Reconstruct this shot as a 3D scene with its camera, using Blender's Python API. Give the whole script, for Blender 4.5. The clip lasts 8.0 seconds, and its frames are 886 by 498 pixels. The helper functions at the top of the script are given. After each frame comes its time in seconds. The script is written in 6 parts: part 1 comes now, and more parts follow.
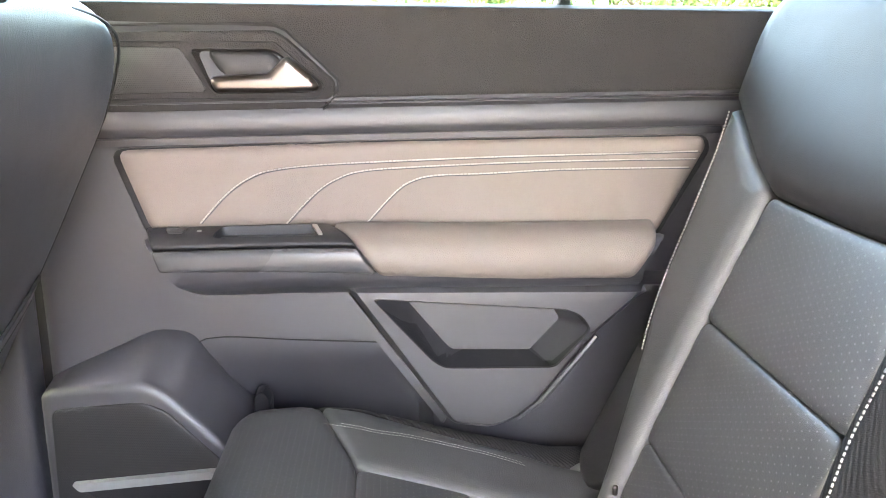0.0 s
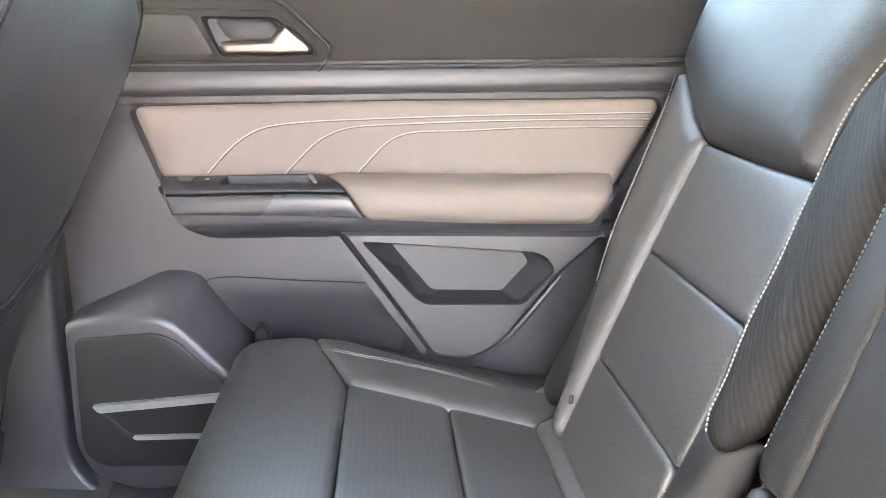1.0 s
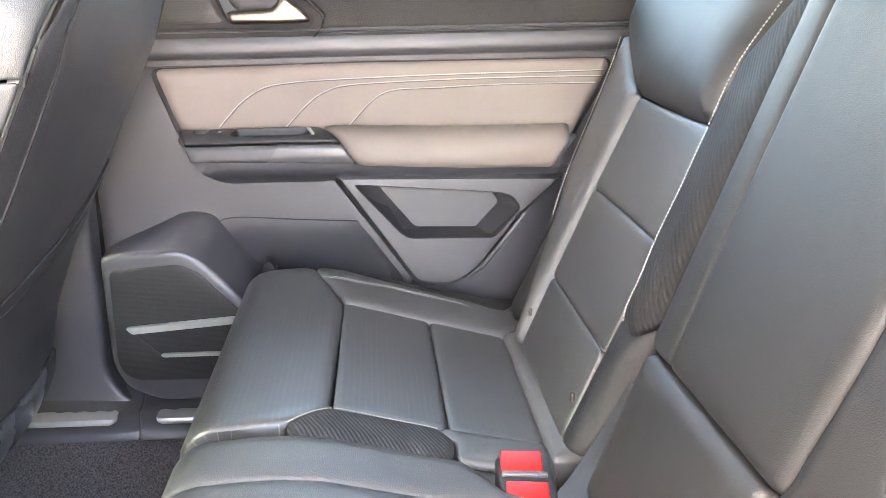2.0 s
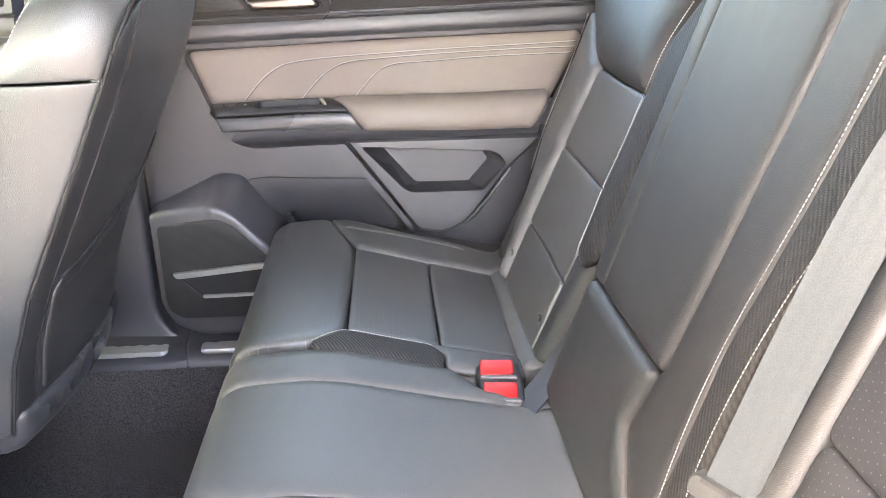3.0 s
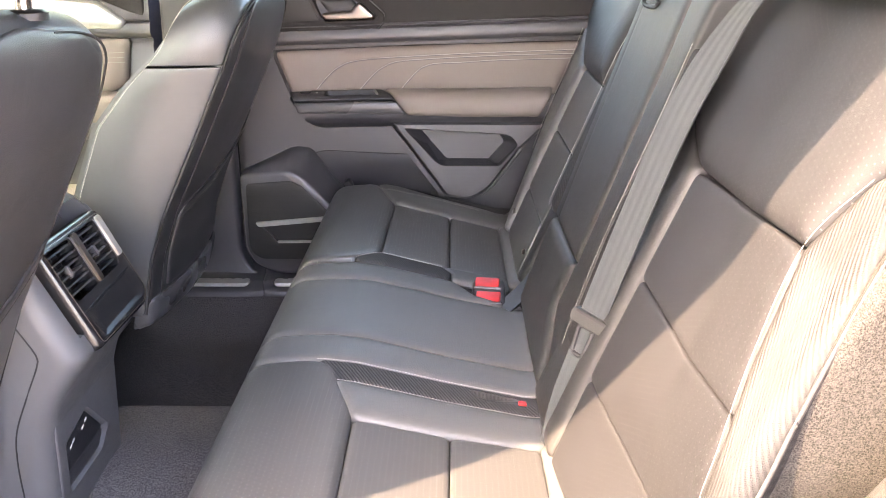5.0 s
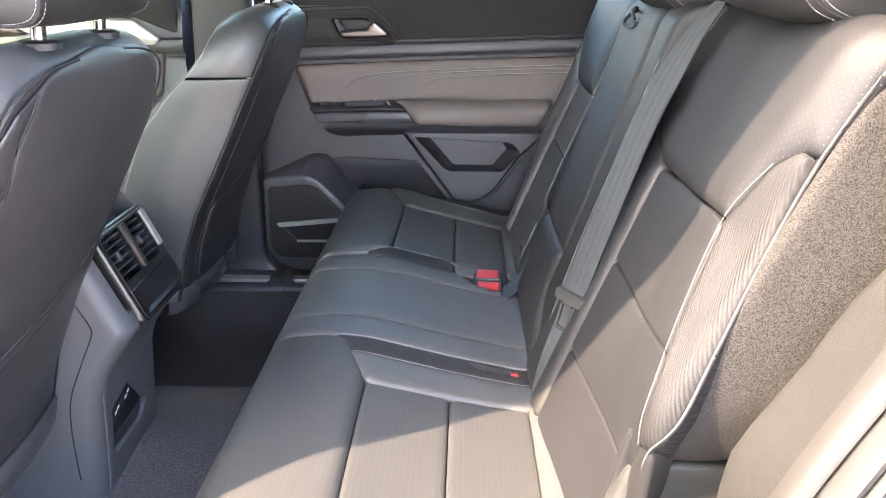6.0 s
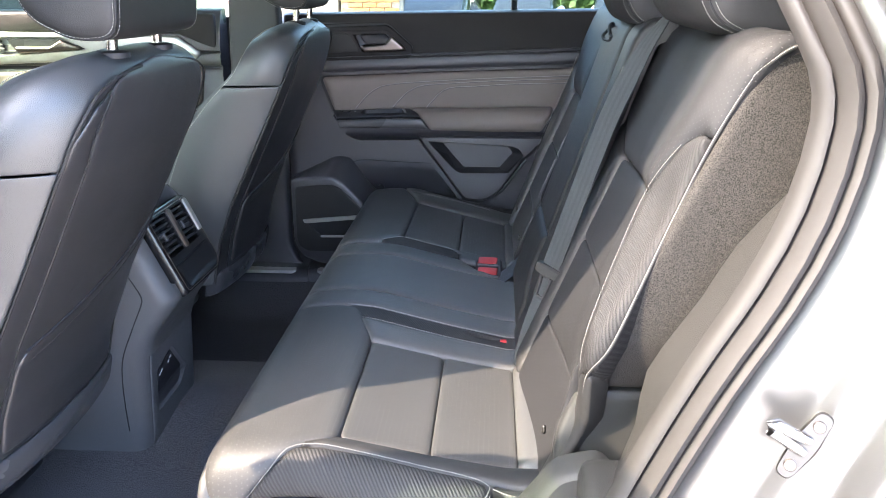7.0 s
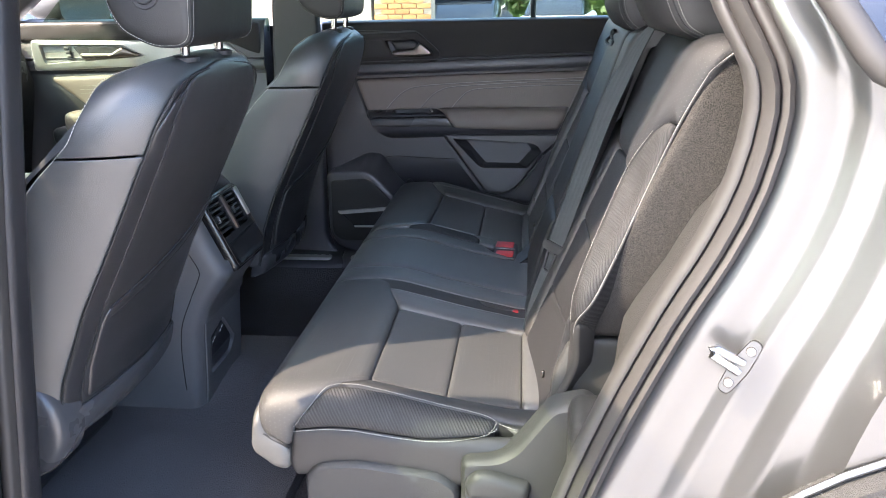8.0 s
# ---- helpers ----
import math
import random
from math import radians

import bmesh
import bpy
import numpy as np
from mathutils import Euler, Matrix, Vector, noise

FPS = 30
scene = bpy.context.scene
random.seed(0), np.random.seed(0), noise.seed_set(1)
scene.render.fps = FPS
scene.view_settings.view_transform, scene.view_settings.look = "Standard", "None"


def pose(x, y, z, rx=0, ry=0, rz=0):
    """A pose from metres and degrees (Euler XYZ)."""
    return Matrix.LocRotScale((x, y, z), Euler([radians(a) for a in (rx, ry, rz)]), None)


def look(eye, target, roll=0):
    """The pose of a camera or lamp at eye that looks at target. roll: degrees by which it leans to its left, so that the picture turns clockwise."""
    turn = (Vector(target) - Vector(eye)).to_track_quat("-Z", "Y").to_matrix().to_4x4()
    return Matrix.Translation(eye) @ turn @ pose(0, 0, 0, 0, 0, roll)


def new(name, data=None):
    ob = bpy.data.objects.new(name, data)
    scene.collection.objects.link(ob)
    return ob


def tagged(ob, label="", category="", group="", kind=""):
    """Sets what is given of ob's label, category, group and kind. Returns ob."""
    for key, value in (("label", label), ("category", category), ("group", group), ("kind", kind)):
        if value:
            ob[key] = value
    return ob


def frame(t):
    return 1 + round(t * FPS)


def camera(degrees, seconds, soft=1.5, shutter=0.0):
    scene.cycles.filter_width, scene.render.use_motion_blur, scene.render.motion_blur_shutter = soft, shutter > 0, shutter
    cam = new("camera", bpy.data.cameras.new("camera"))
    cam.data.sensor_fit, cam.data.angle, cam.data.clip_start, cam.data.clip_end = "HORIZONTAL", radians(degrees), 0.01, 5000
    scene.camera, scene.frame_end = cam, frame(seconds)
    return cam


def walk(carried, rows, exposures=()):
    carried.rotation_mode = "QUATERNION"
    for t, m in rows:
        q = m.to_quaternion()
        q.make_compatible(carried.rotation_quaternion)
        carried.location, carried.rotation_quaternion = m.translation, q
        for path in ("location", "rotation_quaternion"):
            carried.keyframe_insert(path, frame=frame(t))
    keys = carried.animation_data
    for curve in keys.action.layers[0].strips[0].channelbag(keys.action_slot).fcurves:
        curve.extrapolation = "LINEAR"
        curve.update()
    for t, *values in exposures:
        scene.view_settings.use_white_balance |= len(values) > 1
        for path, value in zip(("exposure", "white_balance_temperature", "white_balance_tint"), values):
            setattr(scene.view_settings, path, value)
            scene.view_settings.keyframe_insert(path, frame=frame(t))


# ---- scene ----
from mathutils.geometry import delaunay_2d_cdt

cam = camera(59.3, 8.0, 0.65)
PATH = [
    (0, (-0.165, -0.269, 0.837), (-0.032, 1.662, 0.335), 1.0),
    (0.5, (-0.165, -0.333, 0.824), (-0.022, 1.596, 0.315), 1.2),
    (1, (-0.164, -0.406, 0.809), (0.001, 1.518, 0.286), 1.5),
    (1.5, (-0.162, -0.5, 0.811), (0.02, 1.413, 0.257), 1.4),
    (3, (-0.142, -0.802, 0.903), (-0.005, 1.048, 0.156), -0.7),
    (3.5, (-0.086, -0.918, 0.917), (-0.02, 0.939, 0.177), -0.6),
    (4, (-0.066, -0.997, 0.929), (-0.046, 0.863, 0.193), -0.4),
    (4.5, (-0.071, -1.109, 0.941), (-0.077, 0.753, 0.212), -0.3),
    (5, (-0.067, -1.232, 0.939), (-0.092, 0.635, 0.221), -0.1),
    (6.5, (-0.023, -1.481, 0.962), (-0.111, 0.405, 0.301), -0.2),
    (7, (0.016, -1.597, 0.963), (-0.118, 0.292, 0.32), -0.4),
    (7.5, (0.047, -1.695, 0.97), (-0.131, 0.194, 0.337), -0.7),
    (8, (0.056, -1.795, 0.976), (-0.159, 0.091, 0.346), -0.9),
]

# the white balance turns cooler and the exposure falls as the sunlit side comes in
EXPOSURES = [(0.0, 6.26, 7700, 16), (1.7, 6.34, 7700, 17), (3.0, 6.08, 7700, 17), (4.0, 5.87, 7750, 19), (5.0, 5.45, 7850, 23), (6.3, 4.65, 6450, 14), (7.0, 4.25, 6150, 12), (8.0, 3.80, 6150, 12)]
walk(cam, [(t, look(eye, target, roll)) for t, eye, target, roll in PATH], EXPOSURES)

# ---- light ----
SUN_WAY = Vector((0.78, 0.54, -1.0))
world = bpy.data.worlds.new("sky")
scene.world = world
world.use_nodes = True
wn = world.node_tree.nodes
sky = wn.new("ShaderNodeTexSky")
sky.sky_type = "NISHITA"
sky.sun_disc = False
sky.dust_density, sky.air_density, sky.ozone_density = 3.0, 0.8, 0.5
sky.sun_elevation = math.atan2(1.0, math.hypot(SUN_WAY.x, SUN_WAY.y))
sky.sun_rotation = math.atan2(-SUN_WAY.x, -SUN_WAY.y)
wn["Background"].inputs["Strength"].default_value = 0.15
world.node_tree.links.new(sky.outputs["Color"], wn["Background"].inputs["Color"])
lamp = bpy.data.lights.new("sun", "SUN")
lamp.energy, lamp.angle, lamp.color = 1.5, radians(0.53), (1.0, 0.80, 0.58)
new("sun", lamp).matrix_world = look(-SUN_WAY * 10, (0, 0, 0))


# ---- materials ----
class Mat:
    """A small builder for node materials."""

    def __init__(self, name, rough=0.5, metal=0.0, spec=0.5):
        self.m = bpy.data.materials.new(name)
        self.m.use_nodes = True
        self.t = self.m.node_tree
        self.b = self.t.nodes["Principled BSDF"]
        self.b.inputs["Roughness"].default_value = rough
        self.b.inputs["Metallic"].default_value = metal
        self.b.inputs["Specular IOR Level"].default_value = spec
        self.coord = self.t.nodes.new("ShaderNodeTexCoord")

    def node(self, kind, **values):
        n = self.t.nodes.new(kind)
        for key, value in values.items():
            n.inputs[key].default_value = value
        return n

    def link(self, a, b):
        self.t.links.new(a, b)

    def noise(self, scale, detail=3.0, where="Object"):
        n = self.node("ShaderNodeTexNoise", Scale=scale, Detail=detail)
        self.link(self.coord.outputs[where], n.inputs["Vector"])
        return n.outputs["Fac"]

    def cells(self, scale):
        n = self.node("ShaderNodeTexVoronoi", Scale=scale)
        self.link(self.coord.outputs["Object"], n.inputs["Vector"])
        return n.outputs["Distance"]

    def math(self, how, a, b=None):
        n = self.t.nodes.new("ShaderNodeMath")
        n.operation = how
        for i, v in enumerate((a, b)):
            if v is None:
                continue
            if isinstance(v, (int, float)):
                n.inputs[i].default_value = v
            else:
                self.link(v, n.inputs[i])
        return n.outputs[0]

    def ramp(self, fac, lo, hi, a, b):
        n = self.t.nodes.new("ShaderNodeValToRGB")
        n.color_ramp.elements[0].position, n.color_ramp.elements[1].position = lo, hi
        n.color_ramp.elements[0].color, n.color_ramp.elements[1].color = (*a, 1), (*b, 1)
        self.link(fac, n.inputs["Fac"])
        return n.outputs["Color"]

    def mix(self, fac, a, b):
        n = self.t.nodes.new("ShaderNodeMix")
        n.data_type = "RGBA"
        self.link(fac, n.inputs["Factor"])
        for key, v in (("A", a), ("B", b)):
            socket = [s for s in n.inputs if s.name == key and s.type == "RGBA"][0]
            if isinstance(v, tuple):
                socket.default_value = (*v, 1)
            else:
                self.link(v, socket)
        return [s for s in n.outputs if s.type == "RGBA"][0]

    def colour(self, c):
        if isinstance(c, tuple):
            self.b.inputs["Base Color"].default_value = (*c, 1)
        else:
            self.link(c, self.b.inputs["Base Color"])
        return self

    def rough(self, fac, lo, hi):
        n = self.node("ShaderNodeMapRange")
        n.inputs["To Min"].default_value, n.inputs["To Max"].default_value = lo, hi
        self.link(fac, n.inputs["Value"])
        self.link(n.outputs["Result"], self.b.inputs["Roughness"])
        return self

    def bump(self, *layers):
        """Layers of (height, metres)."""
        last = None
        for height, depth in layers:
            n = self.node("ShaderNodeBump", Distance=depth)
            self.link(height, n.inputs["Height"])
            if last:
                self.link(last, n.inputs["Normal"])
            last = n.outputs["Normal"]
        self.link(last, self.b.inputs["Normal"])
        return self


def shade(c, k):
    return tuple(min(1.0, v * k) for v in c)


def grained(name, c, rough=0.45, grain=900.0, depth=0.0004, spec=0.5, wear=0.12, metal=0.0, lump=0.0012):
    """Leather or moulded plastic: a fine grain, and slow changes of tone and gloss."""
    m = Mat(name, rough, metal, spec)
    slow, fine = m.noise(9.0, 4.0), m.noise(grain * 0.35, 2.0)
    m.colour(m.mix(m.math("MULTIPLY", m.math("ADD", slow, fine), 0.5), shade(c, 1 - wear), shade(c, 1 + wear)))
    m.rough(slow, rough - 0.06, rough + 0.08)
    m.bump((m.cells(grain), depth), (m.noise(34.0, 3.0), lump))
    return m.m


def perforated(name, c, pitch, dot=(0.13, 0.128, 0.125), size=0.115, gloss=0.64, spec=0.35):
    """Leather with rows of small pale holes, offset row by row."""
    m = Mat(name, gloss, spec=spec)
    s = m.t.nodes.new("ShaderNodeSeparateXYZ")
    m.link(m.coord.outputs["UV"], s.inputs[0])
    u, v = m.math("DIVIDE", s.outputs["X"], pitch), m.math("DIVIDE", s.outputs["Y"], pitch)
    odd = m.math("MULTIPLY", m.math("MODULO", m.math("FLOOR", m.math("ADD", u, 1000.0)), 2.0), 0.5)
    fu = m.math("SUBTRACT", m.math("FRACT", m.math("ADD", u, 1000.0)), 0.5)
    fv = m.math("SUBTRACT", m.math("FRACT", m.math("ADD", m.math("ADD", v, odd), 1000.0)), 0.5)
    d = m.math("SQRT", m.math("ADD", m.math("MULTIPLY", fu, fu), m.math("MULTIPLY", fv, fv)))
    hole = m.math("LESS_THAN", d, size)
    slow = m.noise(9.0, 4.0)
    body = m.mix(slow, shade(c, 0.88), shade(c, 1.12))
    m.colour(m.mix(hole, body, dot))
    m.rough(slow, gloss - 0.06, gloss + 0.06)
    m.bump((m.cells(900.0), 0.00014), (m.noise(34.0, 3.0), 0.0006), (m.math("MULTIPLY", hole, -1.0), 0.0005))
    return m.m


def ribbed(name, c, pitch, angle, deep=0.11):
    """Leather pressed into slanting ribs."""
    m = Mat(name, 0.62, spec=0.3)
    s = m.t.nodes.new("ShaderNodeSeparateXYZ")
    m.link(m.coord.outputs["UV"], s.inputs[0])
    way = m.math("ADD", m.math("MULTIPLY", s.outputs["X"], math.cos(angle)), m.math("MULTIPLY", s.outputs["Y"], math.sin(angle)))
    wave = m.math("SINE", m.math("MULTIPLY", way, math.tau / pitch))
    # Groove shade put into the colour: darker between ribs, lighter on their crests.
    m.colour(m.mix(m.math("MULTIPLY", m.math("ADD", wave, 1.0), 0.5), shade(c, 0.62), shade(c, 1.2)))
    m.bump((m.math("MULTIPLY", wave, 0.5), pitch * deep), (m.cells(900.0), 0.0003))
    return m.m


def woven(name, a, b, scale, depth=0.001, rough=0.9):
    """Carpet, felt and heathered cloth."""
    m = Mat(name, rough, spec=0.2)
    fine, slow = m.noise(scale, 4.0), m.noise(6.0, 3.0)
    m.colour(m.mix(slow, m.ramp(fine, 0.36, 0.64, a, b), m.ramp(fine, 0.34, 0.62, shade(a, 0.9), shade(b, 1.1))))
    m.bump((fine, depth), (m.noise(scale * 0.2), depth * 0.6))
    return m.m


def plain(name, c, rough=0.5, metal=0.0, scratch=160.0):
    m = Mat(name, rough, metal)
    n = m.noise(scratch, 4.0)
    m.colour(m.mix(n, shade(c, 0.94), shade(c, 1.06)))
    m.rough(n, max(0.02, rough - 0.05), rough + 0.05)
    return m.m


def gauze(name, c, pitch):
    """Speaker grille: a fine hexagon of dark holes in moulded plastic."""
    m = Mat(name, 0.5)
    s = m.t.nodes.new("ShaderNodeSeparateXYZ")
    m.link(m.coord.outputs["UV"], s.inputs[0])
    u, v = m.math("DIVIDE", s.outputs["X"], pitch), m.math("DIVIDE", s.outputs["Y"], pitch * 0.87)
    odd = m.math("MULTIPLY", m.math("MODULO", m.math("FLOOR", m.math("ADD", v, 1000.0)), 2.0), 0.5)
    fu = m.math("SUBTRACT", m.math("FRACT", m.math("ADD", m.math("ADD", u, odd), 1000.0)), 0.5)
    fv = m.math("SUBTRACT", m.math("FRACT", m.math("ADD", v, 1000.0)), 0.5)
    hole = m.math("LESS_THAN", m.math("ADD", m.math("MULTIPLY", fu, fu), m.math("MULTIPLY", fv, fv)), 0.11)
    m.colour(m.mix(hole, c, (0.006, 0.006, 0.007)))
    m.bump((m.math("MULTIPLY", hole, -1.0), 0.001))
    return m.m


def tinted(name, tint, gloss=0.03):
    """Green-tinted side glass: clear with a tint, and a polished surface."""
    m = Mat(name, gloss)
    clear = m.t.nodes.new("ShaderNodeBsdfTransparent")
    clear.inputs["Color"].default_value = (*tint, 1)
    shine = m.t.nodes.new("ShaderNodeBsdfGlossy")
    shine.inputs["Roughness"].default_value = gloss
    edge = m.t.nodes.new("ShaderNodeFresnel")
    edge.inputs["IOR"].default_value = 1.45
    both = m.t.nodes.new("ShaderNodeMixShader")
    m.link(edge.outputs[0], both.inputs[0])
    m.link(clear.outputs[0], both.inputs[1])
    m.link(shine.outputs[0], both.inputs[2])
    m.link(both.outputs[0], m.t.nodes["Material Output"].inputs["Surface"])
    return m.m


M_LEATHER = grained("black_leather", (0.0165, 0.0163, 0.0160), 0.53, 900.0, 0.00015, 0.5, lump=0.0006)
# Front seats' black leather, lightened: the doorway's light is put into its colour.
M_SEATBACK = grained("lightened_seat_back_leather", (0.029, 0.0287, 0.030), 0.38, 900.0, 0.0002, 1.0, lump=0.0006)
# Paler copies of the black leather: sheen and daylight are put into their colour.
M_SHEEN = grained("sheen_lightened_leather", (0.060, 0.061, 0.0597), 0.46, 900.0, 0.0002, 0.6, lump=0.0007)
M_PERF_SEAT = perforated("lightened_cushion_perforated_leather", (0.041, 0.0412, 0.0403), 0.0074, (0.12, 0.118, 0.114), 0.085, 0.54, 0.42)
# Darker, bluish copy: the near backrest's skylit shade is put into its colour.
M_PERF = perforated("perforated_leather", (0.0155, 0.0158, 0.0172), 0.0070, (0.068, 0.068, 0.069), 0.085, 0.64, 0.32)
# Far seat's copy, lightened for the light that falls on it.
M_PERF_FAR = perforated("lightened_perforated_leather", (0.041, 0.0422, 0.0410), 0.0072, (0.17, 0.17, 0.165), 0.09, 0.40, 0.9)
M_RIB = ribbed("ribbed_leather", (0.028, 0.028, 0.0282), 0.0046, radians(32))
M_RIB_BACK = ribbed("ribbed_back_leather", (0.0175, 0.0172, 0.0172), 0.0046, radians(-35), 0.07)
M_TAN = grained("tan_leather", (0.190, 0.156, 0.136), 0.48, 1100.0, 0.0003, wear=0.05, lump=0.0002)
M_TRIM = grained("charcoal_plastic", (0.041, 0.040, 0.045), 0.38, 1300.0, 0.00015, 0.8, wear=0.06, lump=0.0003)
M_SOFT = grained("soft_door_top", (0.025, 0.023, 0.0225), 0.62, 700.0, 0.0006, 0.3, wear=0.08)
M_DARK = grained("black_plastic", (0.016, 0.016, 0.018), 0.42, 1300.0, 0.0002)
M_GLOSS = grained("satin_grey_trim", (0.06, 0.06, 0.063), 0.26, 1500.0, 0.00005, wear=0.04, lump=0.0001)
M_PIANO = grained("satin_black_vent_plastic", (0.016, 0.016, 0.017), 0.22, 1500.0, 0.00004, 0.6, wear=0.05, lump=0.0001)
M_BOLT = plain("dull_zinc", (0.095, 0.089, 0.083), 0.38, 1.0)
M_CHROME = plain("satin_chrome", (0.21, 0.183, 0.163), 0.30, 1.0)
M_STEEL = plain("bright_steel", (0.55, 0.54, 0.52), 0.2, 1.0)
M_SILVER = plain("silver_trim", (0.52, 0.52, 0.5), 0.32, 0.7)
M_THREAD = plain("white_thread", (0.34, 0.33, 0.305), 0.8)
M_CREAM = plain("cream_thread", (0.42, 0.39, 0.35), 0.7)
M_PIPING = plain("dark_seam", (0.012, 0.012, 0.013), 0.7)
M_CARPET = woven("black_carpet", (0.027, 0.0255, 0.0265), (0.088, 0.082, 0.083), 380.0, 0.004)
# Paler mat; the doorway's light on the near floor is put into its colour.
M_MAT = woven("lightened_mat_carpet", (0.058, 0.055, 0.056), (0.170, 0.158, 0.158), 380.0, 0.004)
M_HEATHER = woven("heathered_cloth", (0.019, 0.0178, 0.0168), (0.043, 0.040, 0.0375), 1500.0, 0.0006)
M_FLANK = woven("speckled_flank_cloth", (0.0095, 0.0089, 0.0083), (0.041, 0.038, 0.035), 850.0, 0.0008)
M_WEB = woven("belt_webbing", (0.028, 0.033, 0.034), (0.044, 0.050, 0.052), 1200.0, 0.0002, 0.42)
# Paler again for the seat flanks: their sheen is put into the colour.
M_VINYL = grained("lightened_seat_vinyl", (0.048, 0.051, 0.053), 0.40, 1000.0, 0.0002, 1.0, wear=0.08, lump=0.0006)
M_CONSOLE = grained("console_plastic", (0.096, 0.095, 0.097), 0.46, 1300.0, 0.0002, 0.5, wear=0.07)
M_SIDE = grained("side_trim_plastic", (0.025, 0.0242, 0.0226), 0.6, 1000.0, 0.0004, 0.3, wear=0.08)
M_COVER = grained("dark_seat_plastic", (0.030, 0.0305, 0.029), 0.5, 1300.0, 0.0002, 0.4, wear=0.1)
M_RED = plain("red_plastic", (0.36, 0.008, 0.008), 0.4)
M_GAUZE = gauze("grille_mesh", (0.019, 0.018, 0.018), 0.0026)
M_RUBBER = plain("seal_rubber", (0.028, 0.026, 0.0242), 0.6)
M_FELT = woven("headliner_cloth", (0.25, 0.243, 0.23), (0.33, 0.323, 0.305), 500.0, 0.0006)
M_GLASS = tinted("window_glass", (0.77, 0.83, 0.78))
M_GREEN = tinted("green_tinted_glass", (0.70, 0.79, 0.69))
# Unseen ground, made pale so that sunlight bounces up into the cabin.
M_BOUNCE_GROUND = woven("light_bounce_ground", (0.38, 0.36, 0.33), (0.50, 0.475, 0.44), 60.0, 0.004)
M_MORTAR = plain("mortar", (0.24, 0.21, 0.17), 0.9, 0, 40.0)
M_STONE = plain("pale_render", (0.40, 0.36, 0.30), 0.85, 0, 8.0)
M_WHITE = plain("white_paint", (0.78, 0.78, 0.77), 0.35)


def body_paint():
    m = Mat("silver_white_paint", 0.31, 0.75)
    flake = m.noise(2600.0, 1.0)
    m.colour(m.mix(flake, (0.092, 0.092, 0.091), (0.138, 0.138, 0.136)))
    m.b.inputs["Coat Weight"].default_value = 0.8
    m.b.inputs["Coat Roughness"].default_value = 0.06
    m.bump((m.noise(900.0), 0.0001), (m.noise(5.0), 0.001))
    return m.m


def brick_clay():
    m = Mat("orange_brick", 0.85)
    info = m.t.nodes.new("ShaderNodeObjectInfo")
    m.colour(m.mix(info.outputs["Random"], (0.22, 0.10, 0.035), (0.36, 0.18, 0.07)))
    m.bump((m.noise(90.0), 0.003))
    return m.m


def leaf_green():
    m = Mat("leaf_green", 0.6)
    geo = m.t.nodes.new("ShaderNodeNewGeometry")
    m.colour(m.mix(geo.outputs["Random Per Island"], (0.022, 0.052, 0.010), (0.075, 0.125, 0.028)))
    m.b.inputs["Subsurface Weight"].default_value = 0.0
    return m.m


M_PAINT, M_BRICK, M_LEAF = body_paint(), brick_clay(), leaf_green()
M_GRASS = woven("mown_grass", (0.025, 0.05, 0.010), (0.065, 0.105, 0.026), 40.0, 0.02)
M_BARK = woven("bark", (0.06, 0.045, 0.03), (0.16, 0.12, 0.09), 30.0, 0.01)


# ---- shaping ----
def thing(name, label, category, at=(0, 0, 0), group="", kind=""):
    ob = new(name)
    ob.empty_display_size = 0.1
    ob.location = at
    return tagged(ob, label, category, group, kind)


def mesh_part(name, verts, faces, mat, parent=None, label="", uvs=None, sharp=42.0, kind=""):
    me = bpy.data.meshes.new(name)
    me.from_pydata([tuple(v) for v in verts], [], faces)
    if uvs is not None:
        layer = me.uv_layers.new(name="UVMap")
        for loop in me.loops:
            layer.data[loop.index].uv = uvs[loop.vertex_index]
    me.materials.append(mat)
    bm = bmesh.new()
    bm.from_mesh(me)
    bmesh.ops.recalc_face_normals(bm, faces=bm.faces)
    bm.to_mesh(me)
    bm.free()
    me.shade_smooth()
    me.set_sharp_from_angle(angle=radians(sharp))
    ob = new(name, me)
    if parent:
        ob.parent = parent
        far = parent
        shift = Vector()
        while far:
            shift += far.location
            far = far.parent
        me.transform(Matrix.Translation(-shift))
    if kind:
        ob["kind"] = kind
    return tagged(ob, label)


def resample(points, step, closed=False):
    p = [np.array(q, float) for q in points] + ([np.array(points[0], float)] if closed else [])
    out = []
    for a, b in zip(p[:-1], p[1:]):
        n = max(1, int(round(np.linalg.norm(b - a) / step)))
        out += [a + (b - a) * k / n for k in range(n)]
    return out if closed else out + [p[-1]]


def curve(points, step=0.01, closed=False):
    """A smooth line through the points (Catmull-Rom), sampled about every step."""
    p = [np.array(q, float) for q in points]
    n = len(p)
    pick = (lambda i: p[i % n]) if closed else (lambda i: p[min(max(i, 0), n - 1)])
    out = []
    for i in range(n if closed else n - 1):
        a, b, c, d = pick(i - 1), pick(i), pick(i + 1), pick(i + 2)
        k = max(2, int(np.linalg.norm(c - b) / step))
        for s in np.arange(k) / k:
            out.append(0.5 * (2 * b + (c - a) * s + (2 * a - 5 * b + 4 * c - d) * s * s + (3 * b - a - 3 * c + d) * s ** 3))
    return out if closed else out + [p[-1]]


